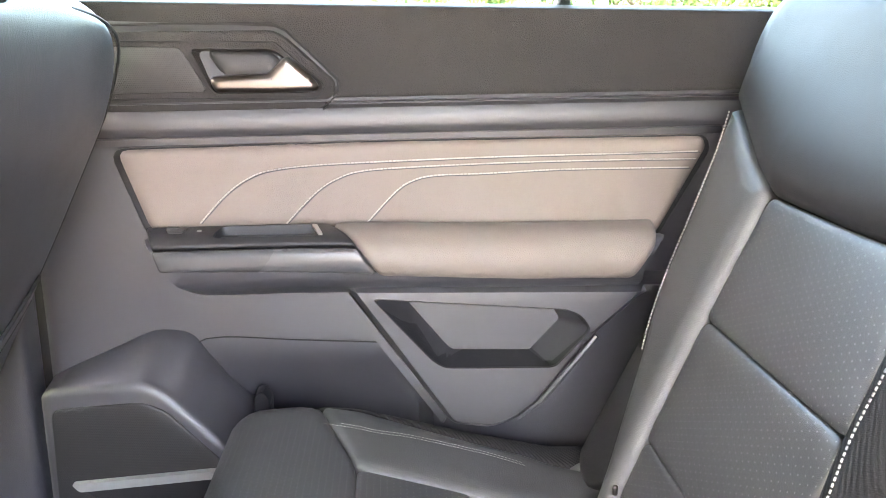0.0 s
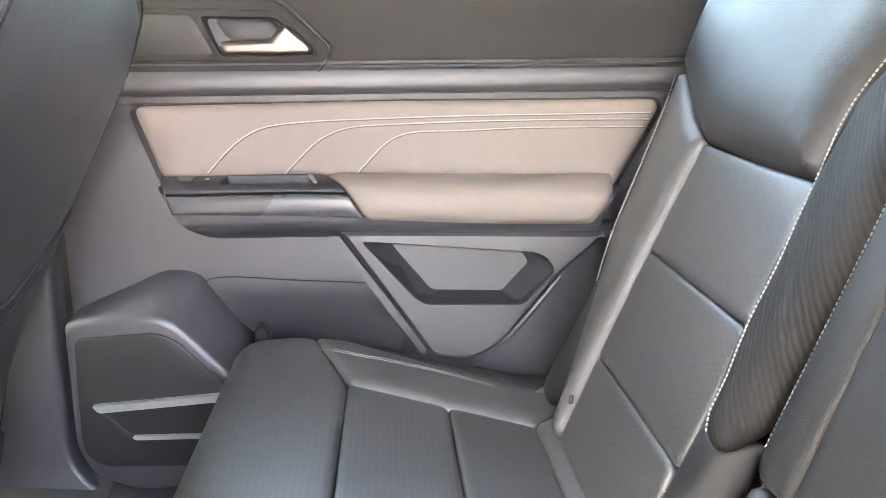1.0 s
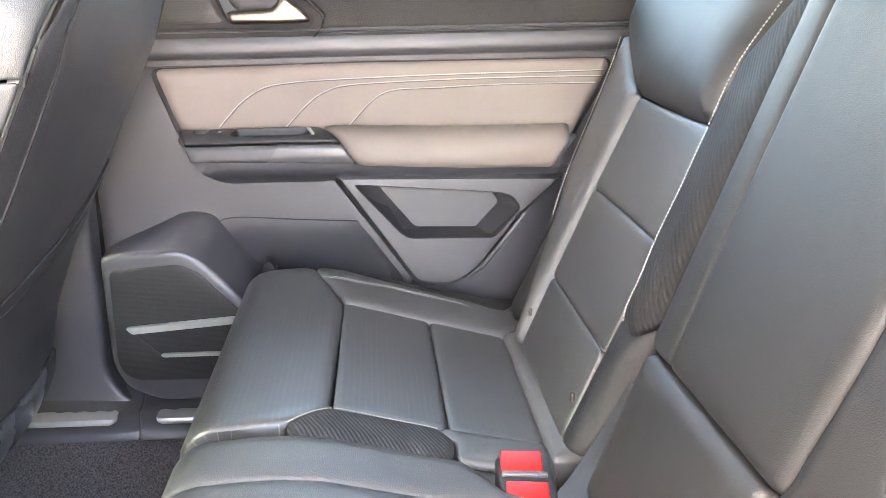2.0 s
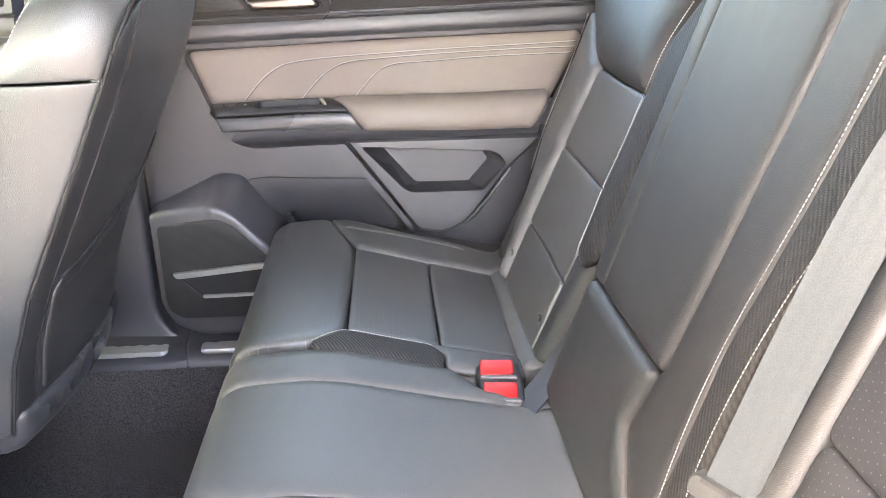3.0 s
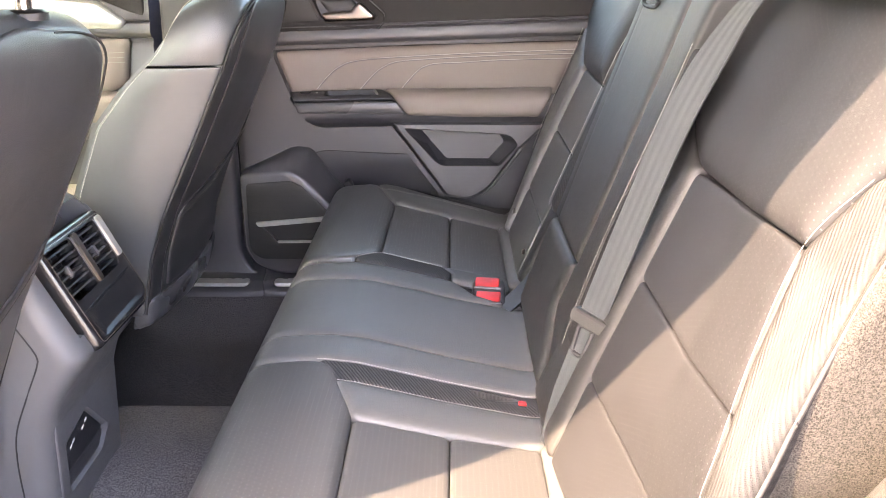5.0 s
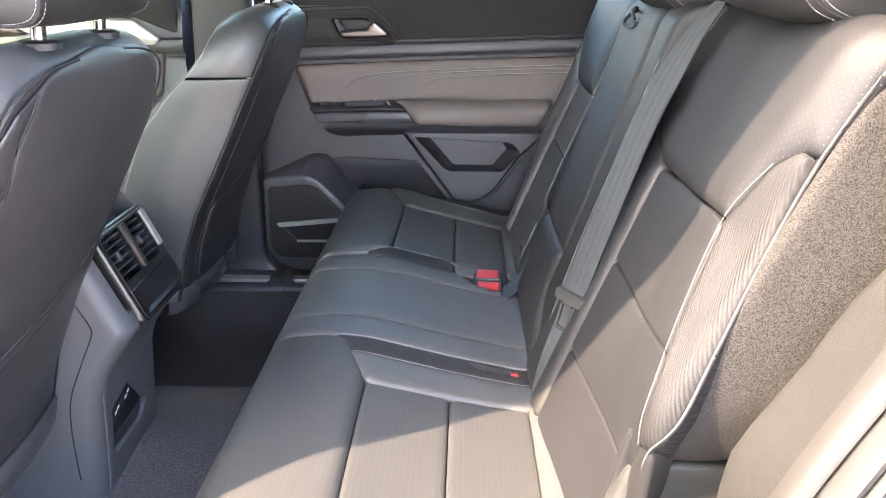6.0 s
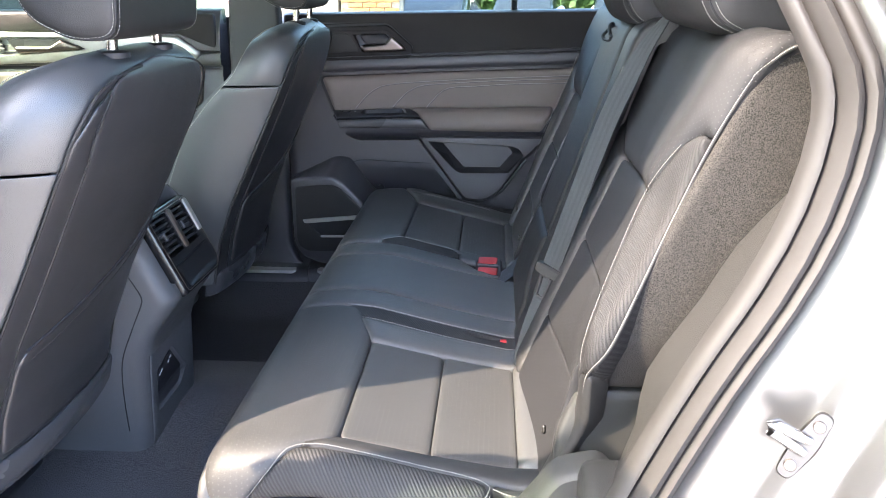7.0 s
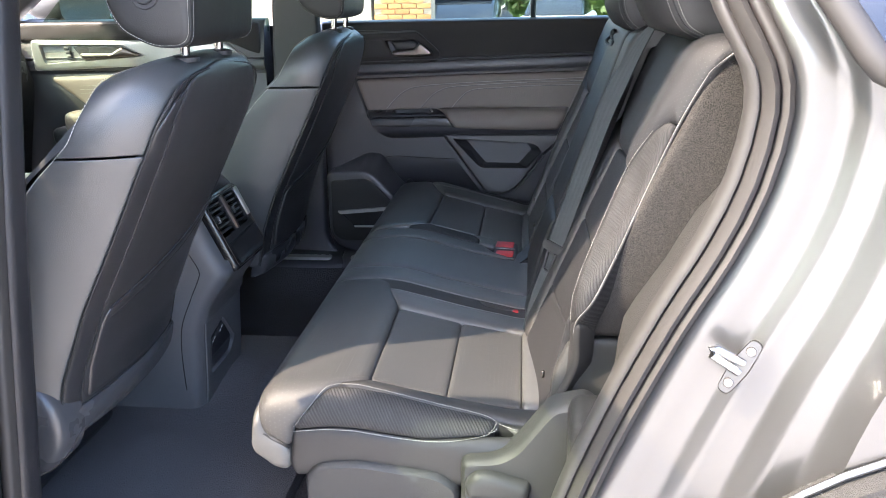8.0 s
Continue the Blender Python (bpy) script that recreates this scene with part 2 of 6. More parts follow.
def rounded(points, r, n=4):
    """A polygon with its corners rounded off."""
    p = [np.array(q, float) for q in points]
    out = []
    for i, b in enumerate(p):
        a, c = p[i - 1], p[(i + 1) % len(p)]
        la, lc = np.linalg.norm(a - b), np.linalg.norm(c - b)
        k = min(r, 0.45 * la, 0.45 * lc)
        s, e = b + (a - b) / la * k, b + (c - b) / lc * k
        for t in np.linspace(0, 1, n):
            out.append((1 - t) ** 2 * s + 2 * t * (1 - t) * b + t * t * e)
    return out


def inside(pts, poly):
    x, y = pts[:, 0], pts[:, 1]
    hit = np.zeros(len(pts), bool)
    for (x0, y0), (x1, y1) in zip(poly, np.roll(poly, -1, 0)):
        cut = (y0 > y) != (y1 > y)
        hit ^= cut & (x < (x1 - x0) * (y - y0) / (y1 - y0 + 1e-15) + x0)
    return hit


def edge_gap(pts, poly):
    best = np.full(len(pts), 9.0)
    for a, b in zip(poly, np.roll(poly, -1, 0)):
        ab = b - a
        s = np.clip(((pts - a) @ ab) / (ab @ ab + 1e-15), 0, 1)
        best = np.minimum(best, np.linalg.norm(pts - a - s[:, None] * ab, axis=1))
    return best


def pad(name, poly, f, mat, parent, puff=0.006, w=0.014, res=0.012, skirt=0.015, holes=(), r=0.008, label="", grow=0.0034, sharp=42.0):
    """A stuffed or moulded panel: a polygon in (u, v), swelling from its seam to puff over a width w, laid on the
    surface f(u, v, h). Holes are (rim, floor, depth) and become real hollows."""
    rim = np.array(resample(rounded(poly, r) if r else poly, res * 0.8, True))
    area = 0.5 * np.sum(rim[:, 0] * np.roll(rim[:, 1], -1) - rim[:, 1] * np.roll(rim[:, 0], -1))
    if area < 0:
        rim = rim[::-1]
    if grow:
        way = np.roll(rim, -1, 0) - np.roll(rim, 1, 0)
        rim = rim - np.stack([-way[:, 1], way[:, 0]], 1) / (np.linalg.norm(way, axis=1)[:, None] + 1e-12) * grow
    loops = [rim]
    for hole in holes:
        loops.append(np.array(resample(rounded(hole[0], 0.008), res * 0.8, True)))
    way = np.roll(rim, -1, 0) - np.roll(rim, 1, 0)
    inward = np.stack([-way[:, 1], way[:, 0]], 1) / (np.linalg.norm(way, axis=1)[:, None] + 1e-12)
    extra = []
    for k in (0.12, 0.4, 0.85):
        q = rim + inward * w * k
        gap = np.where(inside(q, rim), edge_gap(q, rim), 0)
        extra.append(q[gap > 0.9 * w * k])
    lo, hi = rim.min(0), rim.max(0)
    g = np.stack(np.meshgrid(np.arange(lo[0], hi[0], res), np.arange(lo[1], hi[1], res)), -1).reshape(-1, 2)
    g = g[inside(g, rim)]
    if len(g):
        extra.append(g[edge_gap(g, rim) > w * 1.1])
    inner = np.concatenate(extra) if extra else np.zeros((0, 2))
    for loop in loops[1:]:
        inner = inner[~inside(inner, loop) & (edge_gap(inner, loop) > res * 0.4)]
    pts, edges, start = [], [], 0
    for loop in loops:
        n = len(loop)
        pts += [tuple(q) for q in loop]
        edges += [(start + i, start + (i + 1) % n) for i in range(n)]
        start += n
    pts += [tuple(q) for q in inner]
    out, _, tris, *_ = delaunay_2d_cdt([Vector(q) for q in pts], edges, [], 0, 1e-7)
    uv = np.array([tuple(q) for q in out])
    mid = np.array([uv[list(t)].mean(0) for t in tris])
    keep = inside(mid, rim)
    for loop in loops[1:]:
        keep &= ~inside(mid, loop)
    faces = [tuple(t) for t, k in zip(tris, keep) if k]
    gap = edge_gap(uv, rim)
    s = np.clip(gap / w, 0, 1)
    h = puff * np.sqrt(np.clip(1 - (1 - s) ** 2, 0, 1))
    verts = [f(u, v, k) for (u, v), k in zip(uv, h)]
    uvs = [tuple(q) for q in uv]
    key = {tuple(np.round(q, 6)): i for i, q in enumerate(uv)}

    def ring(loop, depth):
        base = len(verts)
        for u, v in loop:
            verts.append(f(u, v, depth))
            uvs.append((u, v))
        return [base + i for i in range(len(loop))]

    def wall(a, b):
        n = len(a)
        for i in range(n):
            q = (a[i], a[(i + 1) % n], b[(i + 1) % n], b[i])
            if len(set(q)) == 4:
                faces.append(q)

    def found(loop):
        return [key.get(tuple(np.round(q, 6)), int(np.argmin(np.abs(uv - q).sum(1)))) for q in loop]

    wall(found(rim), ring(rim, -skirt))
    for loop, (_, floor_poly, depth) in zip(loops[1:], holes):
        low = np.array(floor_poly, float)
        total = resample(rounded(low, 0.006), res * 0.8, True)
        # the floor's rim takes as many points as the hollow's rim, by the angle round its middle
        c0, c1 = loop.mean(0), np.array(total).mean(0)
        ang = np.arctan2(*(np.array(total) - c1).T[::-1])
        target = [total[int(np.argmin(np.abs(np.angle(np.exp(1j * (ang - math.atan2(q[1] - c0[1], q[0] - c0[0])))))))] for q in loop]
        base = ring(target, -depth)
        wall(found(loop), base)
        faces.append(tuple(base))
    return mesh_part(name, verts, faces, mat, parent, label, uvs, sharp)


def loft(name, rings, mat, parent=None, label="", caps=True, closed=True, sharp=42.0, kind=""):
    n = len(rings[0])
    verts = [tuple(p) for ring in rings for p in ring]
    faces = []
    for k in range(len(rings) - 1):
        for i in range(n if closed else n - 1):
            j = (i + 1) % n
            faces.append((k * n + i, k * n + j, (k + 1) * n + j, (k + 1) * n + i))
    if caps and closed:
        faces += [tuple(range(n)), tuple(range((len(rings) - 1) * n, len(rings) * n))]
    return mesh_part(name, verts, faces, mat, parent, label, None, sharp, kind)


def tube(name, points, r, mat, parent=None, label="", n=8, closed=False, flat=1.0):
    p = [Vector(q) for q in points]
    rings = []
    for i, q in enumerate(p):
        a = p[i - 1] if i or closed else q
        b = p[(i + 1) % len(p)] if i < len(p) - 1 or closed else q
        t = (b - a).normalized()
        side = t.cross(Vector((0, 0, 1)) if abs(t.z) < 0.9 else Vector((0, 1, 0))).normalized()
        up = side.cross(t)
        rings.append([q + side * math.cos(k * math.tau / n) * r + up * math.sin(k * math.tau / n) * r * flat for k in range(n)])
    if closed:
        rings.append(rings[0])
    return loft(name, rings, mat, parent, label, caps=not closed)


def stitching(path, f, parent, h=0.004, pitch=0.0046, size=0.0029, r=0.0008, name="stitching", mat=None):
    """Short threads along a line in (u, v) on the surface f."""
    r *= 0.85
    line = [Vector(f(u, v, h)) for u, v in path]
    gone = [0.0]
    for a, b in zip(line[:-1], line[1:]):
        gone.append(gone[-1] + (b - a).length)

    def spot(s):
        k = min(int(np.searchsorted(gone, s, "right")) - 1, len(line) - 2)
        return line[k].lerp(line[k + 1], (s - gone[k]) / max(gone[k + 1] - gone[k], 1e-9))

    verts, faces = [], []
    for s in np.arange(0, gone[-1] - size, pitch):
        a, b = spot(s), spot(s + size)
        t = (b - a).normalized()
        side = t.orthogonal().normalized()
        up = t.cross(side)
        k = len(verts)
        for q in (a, b):
            verts += [tuple(q + side * r), tuple(q + up * r), tuple(q - side * r), tuple(q - up * r)]
        faces += [(k + i, k + (i + 1) % 4, k + 4 + (i + 1) % 4, k + 4 + i) for i in range(4)] + [(k, k + 3, k + 2, k + 1), (k + 4, k + 5, k + 6, k + 7)]
    return mesh_part(name, verts, faces, mat or M_THREAD, parent, "white contrast stitching", kind="stuff")


def seam(path, f, parent, h=0.001, r=0.0012, name="seam", mat=None):
    return tube(name, [f(u, v, h) for u, v in path], r, mat or M_PIPING, parent, n=6)


def rbox(name, centre, size, mat, parent=None, r=0.006, label="", turn=None, kind=""):
    """A box with rounded edges, turned by Euler degrees."""
    bm = bmesh.new()
    bmesh.ops.create_cube(bm, size=1.0, matrix=Matrix.Diagonal((*size, 1)))
    bmesh.ops.bevel(bm, geom=list(bm.edges), offset=min(r, 0.45 * min(size)), segments=3, profile=0.5, affect="EDGES")
    m = pose(*centre, *(turn or (0, 0, 0)))
    verts = [m @ v.co for v in bm.verts]
    faces = [tuple(v.index for v in f.verts) for f in bm.faces]
    bm.free()
    return mesh_part(name, verts, faces, mat, parent, label, kind=kind)


def slab(name, poly, f, depth, mat, parent=None, label="", r=0.004, kind=""):
    """A flat polygon given thickness, through f(u, v, h)."""
    p = rounded(poly, r) if r else poly
    ch = min(0.0015, depth * 0.3)
    c = np.mean(p, 0)
    small = [q + (c - q) / (np.linalg.norm(c - q) + 1e-9) * ch for q in p]
    rings = [[f(*q, 0) for q in p], [f(*q, depth - ch) for q in p], [f(*q, depth) for q in small]]
    return loft(name, rings, mat, parent, label, kind=kind)


def roll_off(e, r):
    """How far a surface goes on and sinks, e past the rim of a rounding of radius r; and its turn."""
    if e <= 0:
        return 0.0, 0.0, 0.0
    a = min(e / r, math.pi / 2)
    return r * math.sin(a), r * (1 - math.cos(a)) + max(0.0, e - r * math.pi / 2), a


# ---- the shell of the car ----
def build_floor():
    """The rear footwell's carpet, rising to the tunnel in the middle and to both sills."""
    xs, ys = np.linspace(-1.7, 1.4, 60), np.linspace(-0.86, 0.72, 60)
    verts, faces = [], []
    for x in xs:
        for y in ys:
            tunnel = 0.035 * math.exp(-((y + 0.07) / 0.13) ** 2)
            side = 0.07 * max(0.0, (abs(y + 0.07) - 0.62) / 0.15) ** 2 if y < 0 else 0.095 * min(1.0, max(0.0, (y - 0.48) / 0.13)) ** 1.6
            toe = 0.16 * max(0.0, (-0.80 - x) / 0.5) ** 1.2 if x < -0.8 else 0.0
            verts.append((x, y, 0.02 + tunnel + side + toe * 0.5 + 0.002 * noise.noise((x * 6, y * 6, 0))))
    n = len(ys)
    for i in range(len(xs) - 1):
        for j in range(n - 1):
            faces.append((i * n + j, (i + 1) * n + j, (i + 1) * n + j + 1, i * n + j + 1))
    ob = mesh_part("floor", verts, faces, M_CARPET, None, "black carpet of the car's footwell", kind="structure")
    tagged(ob, category="floor")


build_floor()


def mat_shape(u, v, h):
    return (u, v, 0.052 + 0.035 * math.exp(-((v + 0.07) / 0.13) ** 2) * 0.9 + h)


floor_mat = thing("floor_mat", "black carpet floor mat lying in the rear footwell", "floor mat")
pad("mat_body", [(-0.90, -0.80), (-0.40, -0.80), (-0.40, 0.148), (-0.76, 0.15), (-0.90, 0.05)], mat_shape, M_MAT, floor_mat, 0.006, 0.012, 0.03, 0.03, r=0.04)

RAIL_Z = 1.25


def build_roof():
    """Headliner and roof skin, with the rails along both sides."""
    roof = thing("roof", "car roof with grey headliner over the seats", "car roof", kind="structure")
    # Unseen roof: reach and droop block sun and sky, headliner grey sets the bounce.
    for name, up, wide, mat in (("headliner", 0.0, 0.695, M_FELT), ("roof_skin", 0.035, 0.81, M_PAINT)):
        rings = []
        for x in np.linspace(-1.58, 1.35, 28):
            low = 0.03 * max(0.0, x - 0.3) ** 1.5 + 0.13 * max(0.0, -0.85 - x) ** 1.4
            ring = []
            for k in np.linspace(-1, 1, 25):
                ring.append((x, -0.07 + k * wide, RAIL_Z + up + 0.07 * (1 - abs(k) ** 2.4) - low))
            for k in np.linspace(1, -1, 25):
                ring.append((x, -0.07 + k * wide, RAIL_Z + up + 0.012 + 0.07 * (1 - abs(k) ** 2.4) - low))
            rings.append(ring)
        loft(name, rings, mat, roof)


build_roof()

# the far side's upper frame, the pillars and the closed rear


def window(name, corners, label, mat):
    """A pane with thickness; the corners run round it."""
    w = thing(name, label, "car window", kind="structure")
    a, b, c = (Vector(q) for q in corners[:3])
    n = (b - a).cross(c - a).normalized() * 0.002
    loft("pane", [[Vector(q) - n for q in corners], [Vector(q) + n for q in corners]], mat, w)
    return w


window("window_1", [(-0.60, 0.775, 0.86), (0.42, 0.775, 0.86), (0.30, 0.63, 1.24), (-0.56, 0.63, 1.26)], "tinted glass of the closed rear passenger door", M_GLASS)
window("window_2", [(-1.62, 0.775, 0.86), (-0.80, 0.775, 0.86), (-0.72, 0.63, 1.26), (-1.20, 0.66, 1.20)], "tinted glass of the front passenger door", M_GREEN)


window("window_6", [(-2.02, -0.80, 0.90), (-2.02, 0.66, 0.90), (-1.57, 0.56, 1.17), (-1.57, -0.70, 1.17)], "tinted glass of the windscreen", M_GREEN)


def strut(name, a, b, wide, deep, mat, label, category="pillar", r=0.012, flare=False):
    """A pillar from a to b, wide along x and deep along y, with a rounded section."""
    rings = []
    for s in sorted([*np.linspace(0, 1, 8), *np.linspace(0.01, 0.12, 9)]):
        c = Vector(a).lerp(Vector(b), s)
        k = wide[0] + (wide[1] - wide[0]) * s
        dip = 0.085 - min(0.085, max(0.0, c.z - 0.122))
        foot = (0.085 - math.sqrt(0.085 ** 2 - dip ** 2)) if flare else 0.0
        poly = rounded([(-k / 2, -deep / 2), (k / 2 + foot, -deep / 2 - foot * 0.3), (k / 2 + foot, deep / 2), (-k / 2, deep / 2)], r)
        rings.append([(c.x + q[0], c.y + q[1], c.z) for q in poly])
    return tagged(loft(name, rings, mat, None, label, kind="structure"), category=category)


strut("pillar_1", (-0.715, 0.715, 0.10), (-0.64, 0.60, 1.27), (0.17, 0.13), 0.05, M_TRIM, "grey moulded trim of the far centre pillar", flare=True)
strut("pillar_2", (0.48, 0.74, 0.60), (0.40, 0.58, 1.27), (0.16, 0.20), 0.06, M_TRIM, "dark trim of the far rear pillar")
strut("pillar_3", (0.06, 0.805, 0.84), (0.06, 0.66, 1.25), (0.018, 0.018), 0.02, M_DARK, "thin black division bar of the far rear window")
strut("pillar_4", (-1.80, 0.80, 0.86), (-1.15, 0.62, 1.25), (0.10, 0.10), 0.06, M_TRIM, "dark trim of the far windscreen pillar")
strut("pillar_5", (-1.80, -0.94, 0.86), (-1.15, -0.76, 1.25), (0.10, 0.10), 0.06, M_TRIM, "dark trim of the near windscreen pillar")


def plate(name, corners, depth, mat, label, category, kind="structure"):
    a, b, c = (Vector(q) for q in corners[:3])
    n = (b - a).cross(c - a).normalized() * depth
    return tagged(loft(name, [[Vector(q) for q in corners], [Vector(q) + n for q in corners]], mat, None, label, kind=kind), category=category)


plate("wall_far", [(-1.9, 0.80, 0.0), (1.0, 0.80, 0.0), (1.0, 0.80, 0.875), (-1.9, 0.80, 0.875)], -0.03, M_DARK, "dark inner shell behind the far doors", "wall")
plate("wall_rear", [(0.95, -0.85, 0.0), (0.95, 0.72, 0.0), (0.95, 0.72, 0.86), (0.95, -0.85, 0.86)], 0.03, M_TRIM, "dark trim of the tailgate", "wall")
plate("wall_far_rear", [(0.44, 0.745, 0.0), (0.98, 0.745, 0.0), (0.98, 0.745, 0.88), (0.44, 0.745, 0.88)], 0.06, M_TRIM, "dark side trim of the luggage space", "wall")
plate("wall_near_rear", [(0.42, -0.86, 0.0), (0.98, -0.86, 0.0), (0.98, -0.86, 0.90), (0.42, -0.86, 0.90)], -0.03, M_TRIM, "dark side trim of the luggage space", "wall")

# unseen privacy glass round the luggage space, added to limit light from behind
# Dark quarter glass; the sky's blue reflection is put into its colour.
M_QUARTER = grained("sky_tinged_quarter_glass", (0.010, 0.013, 0.022), 0.04, 1500.0, 0.00001, 0.7, wear=0.0, lump=0.00002)
M_TINT = tinted("privacy_glass", (0.26, 0.28, 0.27), 0.04)
plate("window_4", [(0.96, -0.72, 0.86), (0.96, 0.58, 0.86), (0.90, 0.52, 1.24), (0.90, -0.66, 1.24)], 0.004, M_TINT, "dark privacy glass of the tailgate", "car window")
plate("window_5", [(0.52, 0.735, 0.87), (0.97, 0.70, 0.87), (0.92, 0.60, 1.24), (0.46, 0.60, 1.24)], 0.004, M_TINT, "dark privacy glass beside the luggage space", "car window")


# ---- the far rear door ----
DOOR_X0, DOOR_X1 = -0.622, 0.42
PROFILE = [(0.892, 0.790), (0.890, 0.765), (0.884, 0.752), (0.868, 0.742), (0.835, 0.731), (0.800, 0.722), (0.778, 0.717), (0.7735, 0.715),
           (0.7715, 0.722), (0.7690, 0.723), (0.7650, 0.716), (0.757, 0.713), (0.745, 0.712), (0.738, 0.714), (0.733, 0.718), (0.731, 0.727),
           (0.722, 0.728), (0.712, 0.722), (0.60, 0.724), (0.52, 0.726), (0.42, 0.728), (0.30, 0.728), (0.20, 0.726), (0.15, 0.727), (0.128, 0.735), (0.122, 0.76)]


def slant(x, k):
    """Height of a line of the door that rises to the rear in its upper part."""
    lift = 0.0327 * (x + 0.13) * min(1.0, max(0.0, (k - 0.58) / 0.12)) * min(1.0, max(0.25, (0.892 - k) / 0.09))
    return k + lift


door = thing("rear_door", "closed far rear car door with charcoal trim and tan leather insert", "car door", (-0.1, 0.74, 0.12))


def pocket_depth(x, z):
    """How far the map pocket falls back behind the door's face."""
    across = ease((x + 0.50) / 0.05) * ease((-0.10 + 0.70 * (0.345 - z) * (z > 0.345) - x) / 0.03)
    return 0.050 * ease((0.452 - z) / 0.17) * across


def ease(s):
    s = min(1.0, max(0.0, s))
    return s * s * (3 - 2 * s)


def build_door_panel():
    rows = [q for q in PROFILE if q[0] > 0.47] + [(z, 0.7275) for z in np.arange(0.46, 0.155, -0.016)] + [q for q in PROFILE if q[0] < 0.155]
    xs = np.linspace(DOOR_X0, DOOR_X1, 110)
    verts, faces = [], []
    n = len(rows)
    for x in xs:
        for k, y in rows:
            z = slant(x, k)
            # rounded lower front corner
            edge = max(0.0, 0.085 - (x - DOOR_X0))
            low = 0.122 + 0.085 - math.sqrt(max(0.0, 0.085 ** 2 - edge ** 2))
            front = 0.012 * max(0.0, 1 - (x - DOOR_X0) / 0.012)
            verts.append((x, y + front + pocket_depth(x, z), max(z, low)))
    for i in range(len(xs) - 1):
        for j in range(n - 1):
            faces.append((i * n + j, (i + 1) * n + j, (i + 1) * n + j + 1, i * n + j + 1))
    mesh_part("door_panel", verts, faces, M_TRIM, door, sharp=35)


build_door_panel()


def door_flat(y0):
    return lambda u, v, h: (u, y0 - h, v)


# soft upper trim, above the groove
def door_top(u, v, h):
    return (u, min(0.745, 0.7165 + 0.30 * max(0.0, v - 0.0327 * (u + 0.13) - 0.776)) - h, v)


pad("upper_trim", [(-0.238, 0.7775), (0.40, 0.7985), (0.42, 0.886), (DOOR_X0 + 0.012, 0.880), (DOOR_X0 + 0.012, 0.856), (-0.31, 0.858), (-0.29, 0.850), (-0.225, 0.792)],
    door_top, M_SOFT, door, 0.004, 0.006, 0.02, 0.01, r=0.006, label="soft grey grained upper door trim")
# Dark bevel round the insert; the shadow gap is put into its colour too.
pad("insert_frame", [(-0.507, 0.702), (-0.16, 0.716), (0.238, 0.727), (0.244, 0.716), (0.183, 0.598), (-0.470, 0.600)], door_flat(0.7205), M_DARK, door, 0.002, 0.003, 0.02, 0.004, r=0.010, grow=0.006)
insert = pad("insert_panel", [(-0.503, 0.705), (-0.16, 0.719), (0.236, 0.730), (0.241, 0.718), (0.183, 0.600), (0.137, 0.605), (-0.013, 0.612), (-0.243, 0.612), (-0.385, 0.607), (-0.468, 0.604)],
    door_flat(0.724), M_TAN, door, 0.011, 0.016, 0.014, 0.006, r=0.012, label="tan leather door insert with three white stitched lines")
for line in ([(-0.406, 0.616), (-0.372, 0.653), (-0.343, 0.674), (-0.315, 0.684), (-0.259, 0.691), (-0.16, 0.697), (-0.016, 0.704), (0.129, 0.709), (0.232, 0.713)],
             [(-0.298, 0.616), (-0.259, 0.657), (-0.231, 0.675), (-0.202, 0.684), (-0.145, 0.689), (-0.016, 0.696), (0.13, 0.701), (0.228, 0.703)],
             [(-0.197, 0.616), (-0.16, 0.657), (-0.138, 0.672), (-0.109, 0.679), (-0.045, 0.682), (0.057, 0.688), (0.222, 0.692)]):
    path = curve(line, 0.006)
    stitching(path, door_flat(0.724), insert, 0.0132, 0.0048, 0.0038, 0.0014, mat=M_CREAM)
    # Dark line laid in for the slight shade below each row of thread.
    seam([(u + 0.0012, v - 0.0016) for u, v in path], door_flat(0.724), insert, 0.0112, 0.0008, mat=M_TRIM)

# armrest: a section that runs from the insert out to the front edge and down
ARM_SECTION = [(0.718, 0.612), (0.700, 0.611), (0.684, 0.609), (0.672, 0.605), (0.664, 0.597), (0.660, 0.586), (0.660, 0.572), (0.663, 0.560), (0.670, 0.548), (0.685, 0.535), (0.705, 0.525), (0.722, 0.520)]
ARM_RUN = np.concatenate([[0], np.cumsum([math.dist(a, b) for a, b in zip(ARM_SECTION[:-1], ARM_SECTION[1:])])])


def arm(u, v, h):
    v = min(max(v, 0.0), ARM_RUN[-1])
    y, z = (float(np.interp(v, ARM_RUN, [q[i] for q in ARM_SECTION])) for i in (0, 1))
    e = 0.004
    y1, z1 = (float(np.interp(min(v + e, ARM_RUN[-1]), ARM_RUN, [q[i] for q in ARM_SECTION])) for i in (0, 1))
    y0, z0 = (float(np.interp(max(v - e, 0), ARM_RUN, [q[i] for q in ARM_SECTION])) for i in (0, 1))
    t = Vector((0, y1 - y0, z1 - z0)).normalized()
    n = Vector((0, t.z, -t.y))
    drop = -0.006 * min(1.0, max(0.0, (-u - 0.28) / 0.2)) + 0.004 * max(0.0, u / 0.15)
    return (u, y + n.y * h, z + n.z * h + drop)


pad("armrest_shell", [(-0.470, 0.02), (-0.455, 0.06), (-0.445, 0.085), (-0.40, 0.140), (-0.385, 0.165), (0.15, 0.165), (0.155, 0.09), (0.185, 0.03)], lambda u, v, h: arm(u, v, h - 0.006 * min(1.0, max(0.0, (0.105 - v) / 0.01))), M_TRIM, door, 0.0, 0.01, 0.012, 0.004, r=0.01)
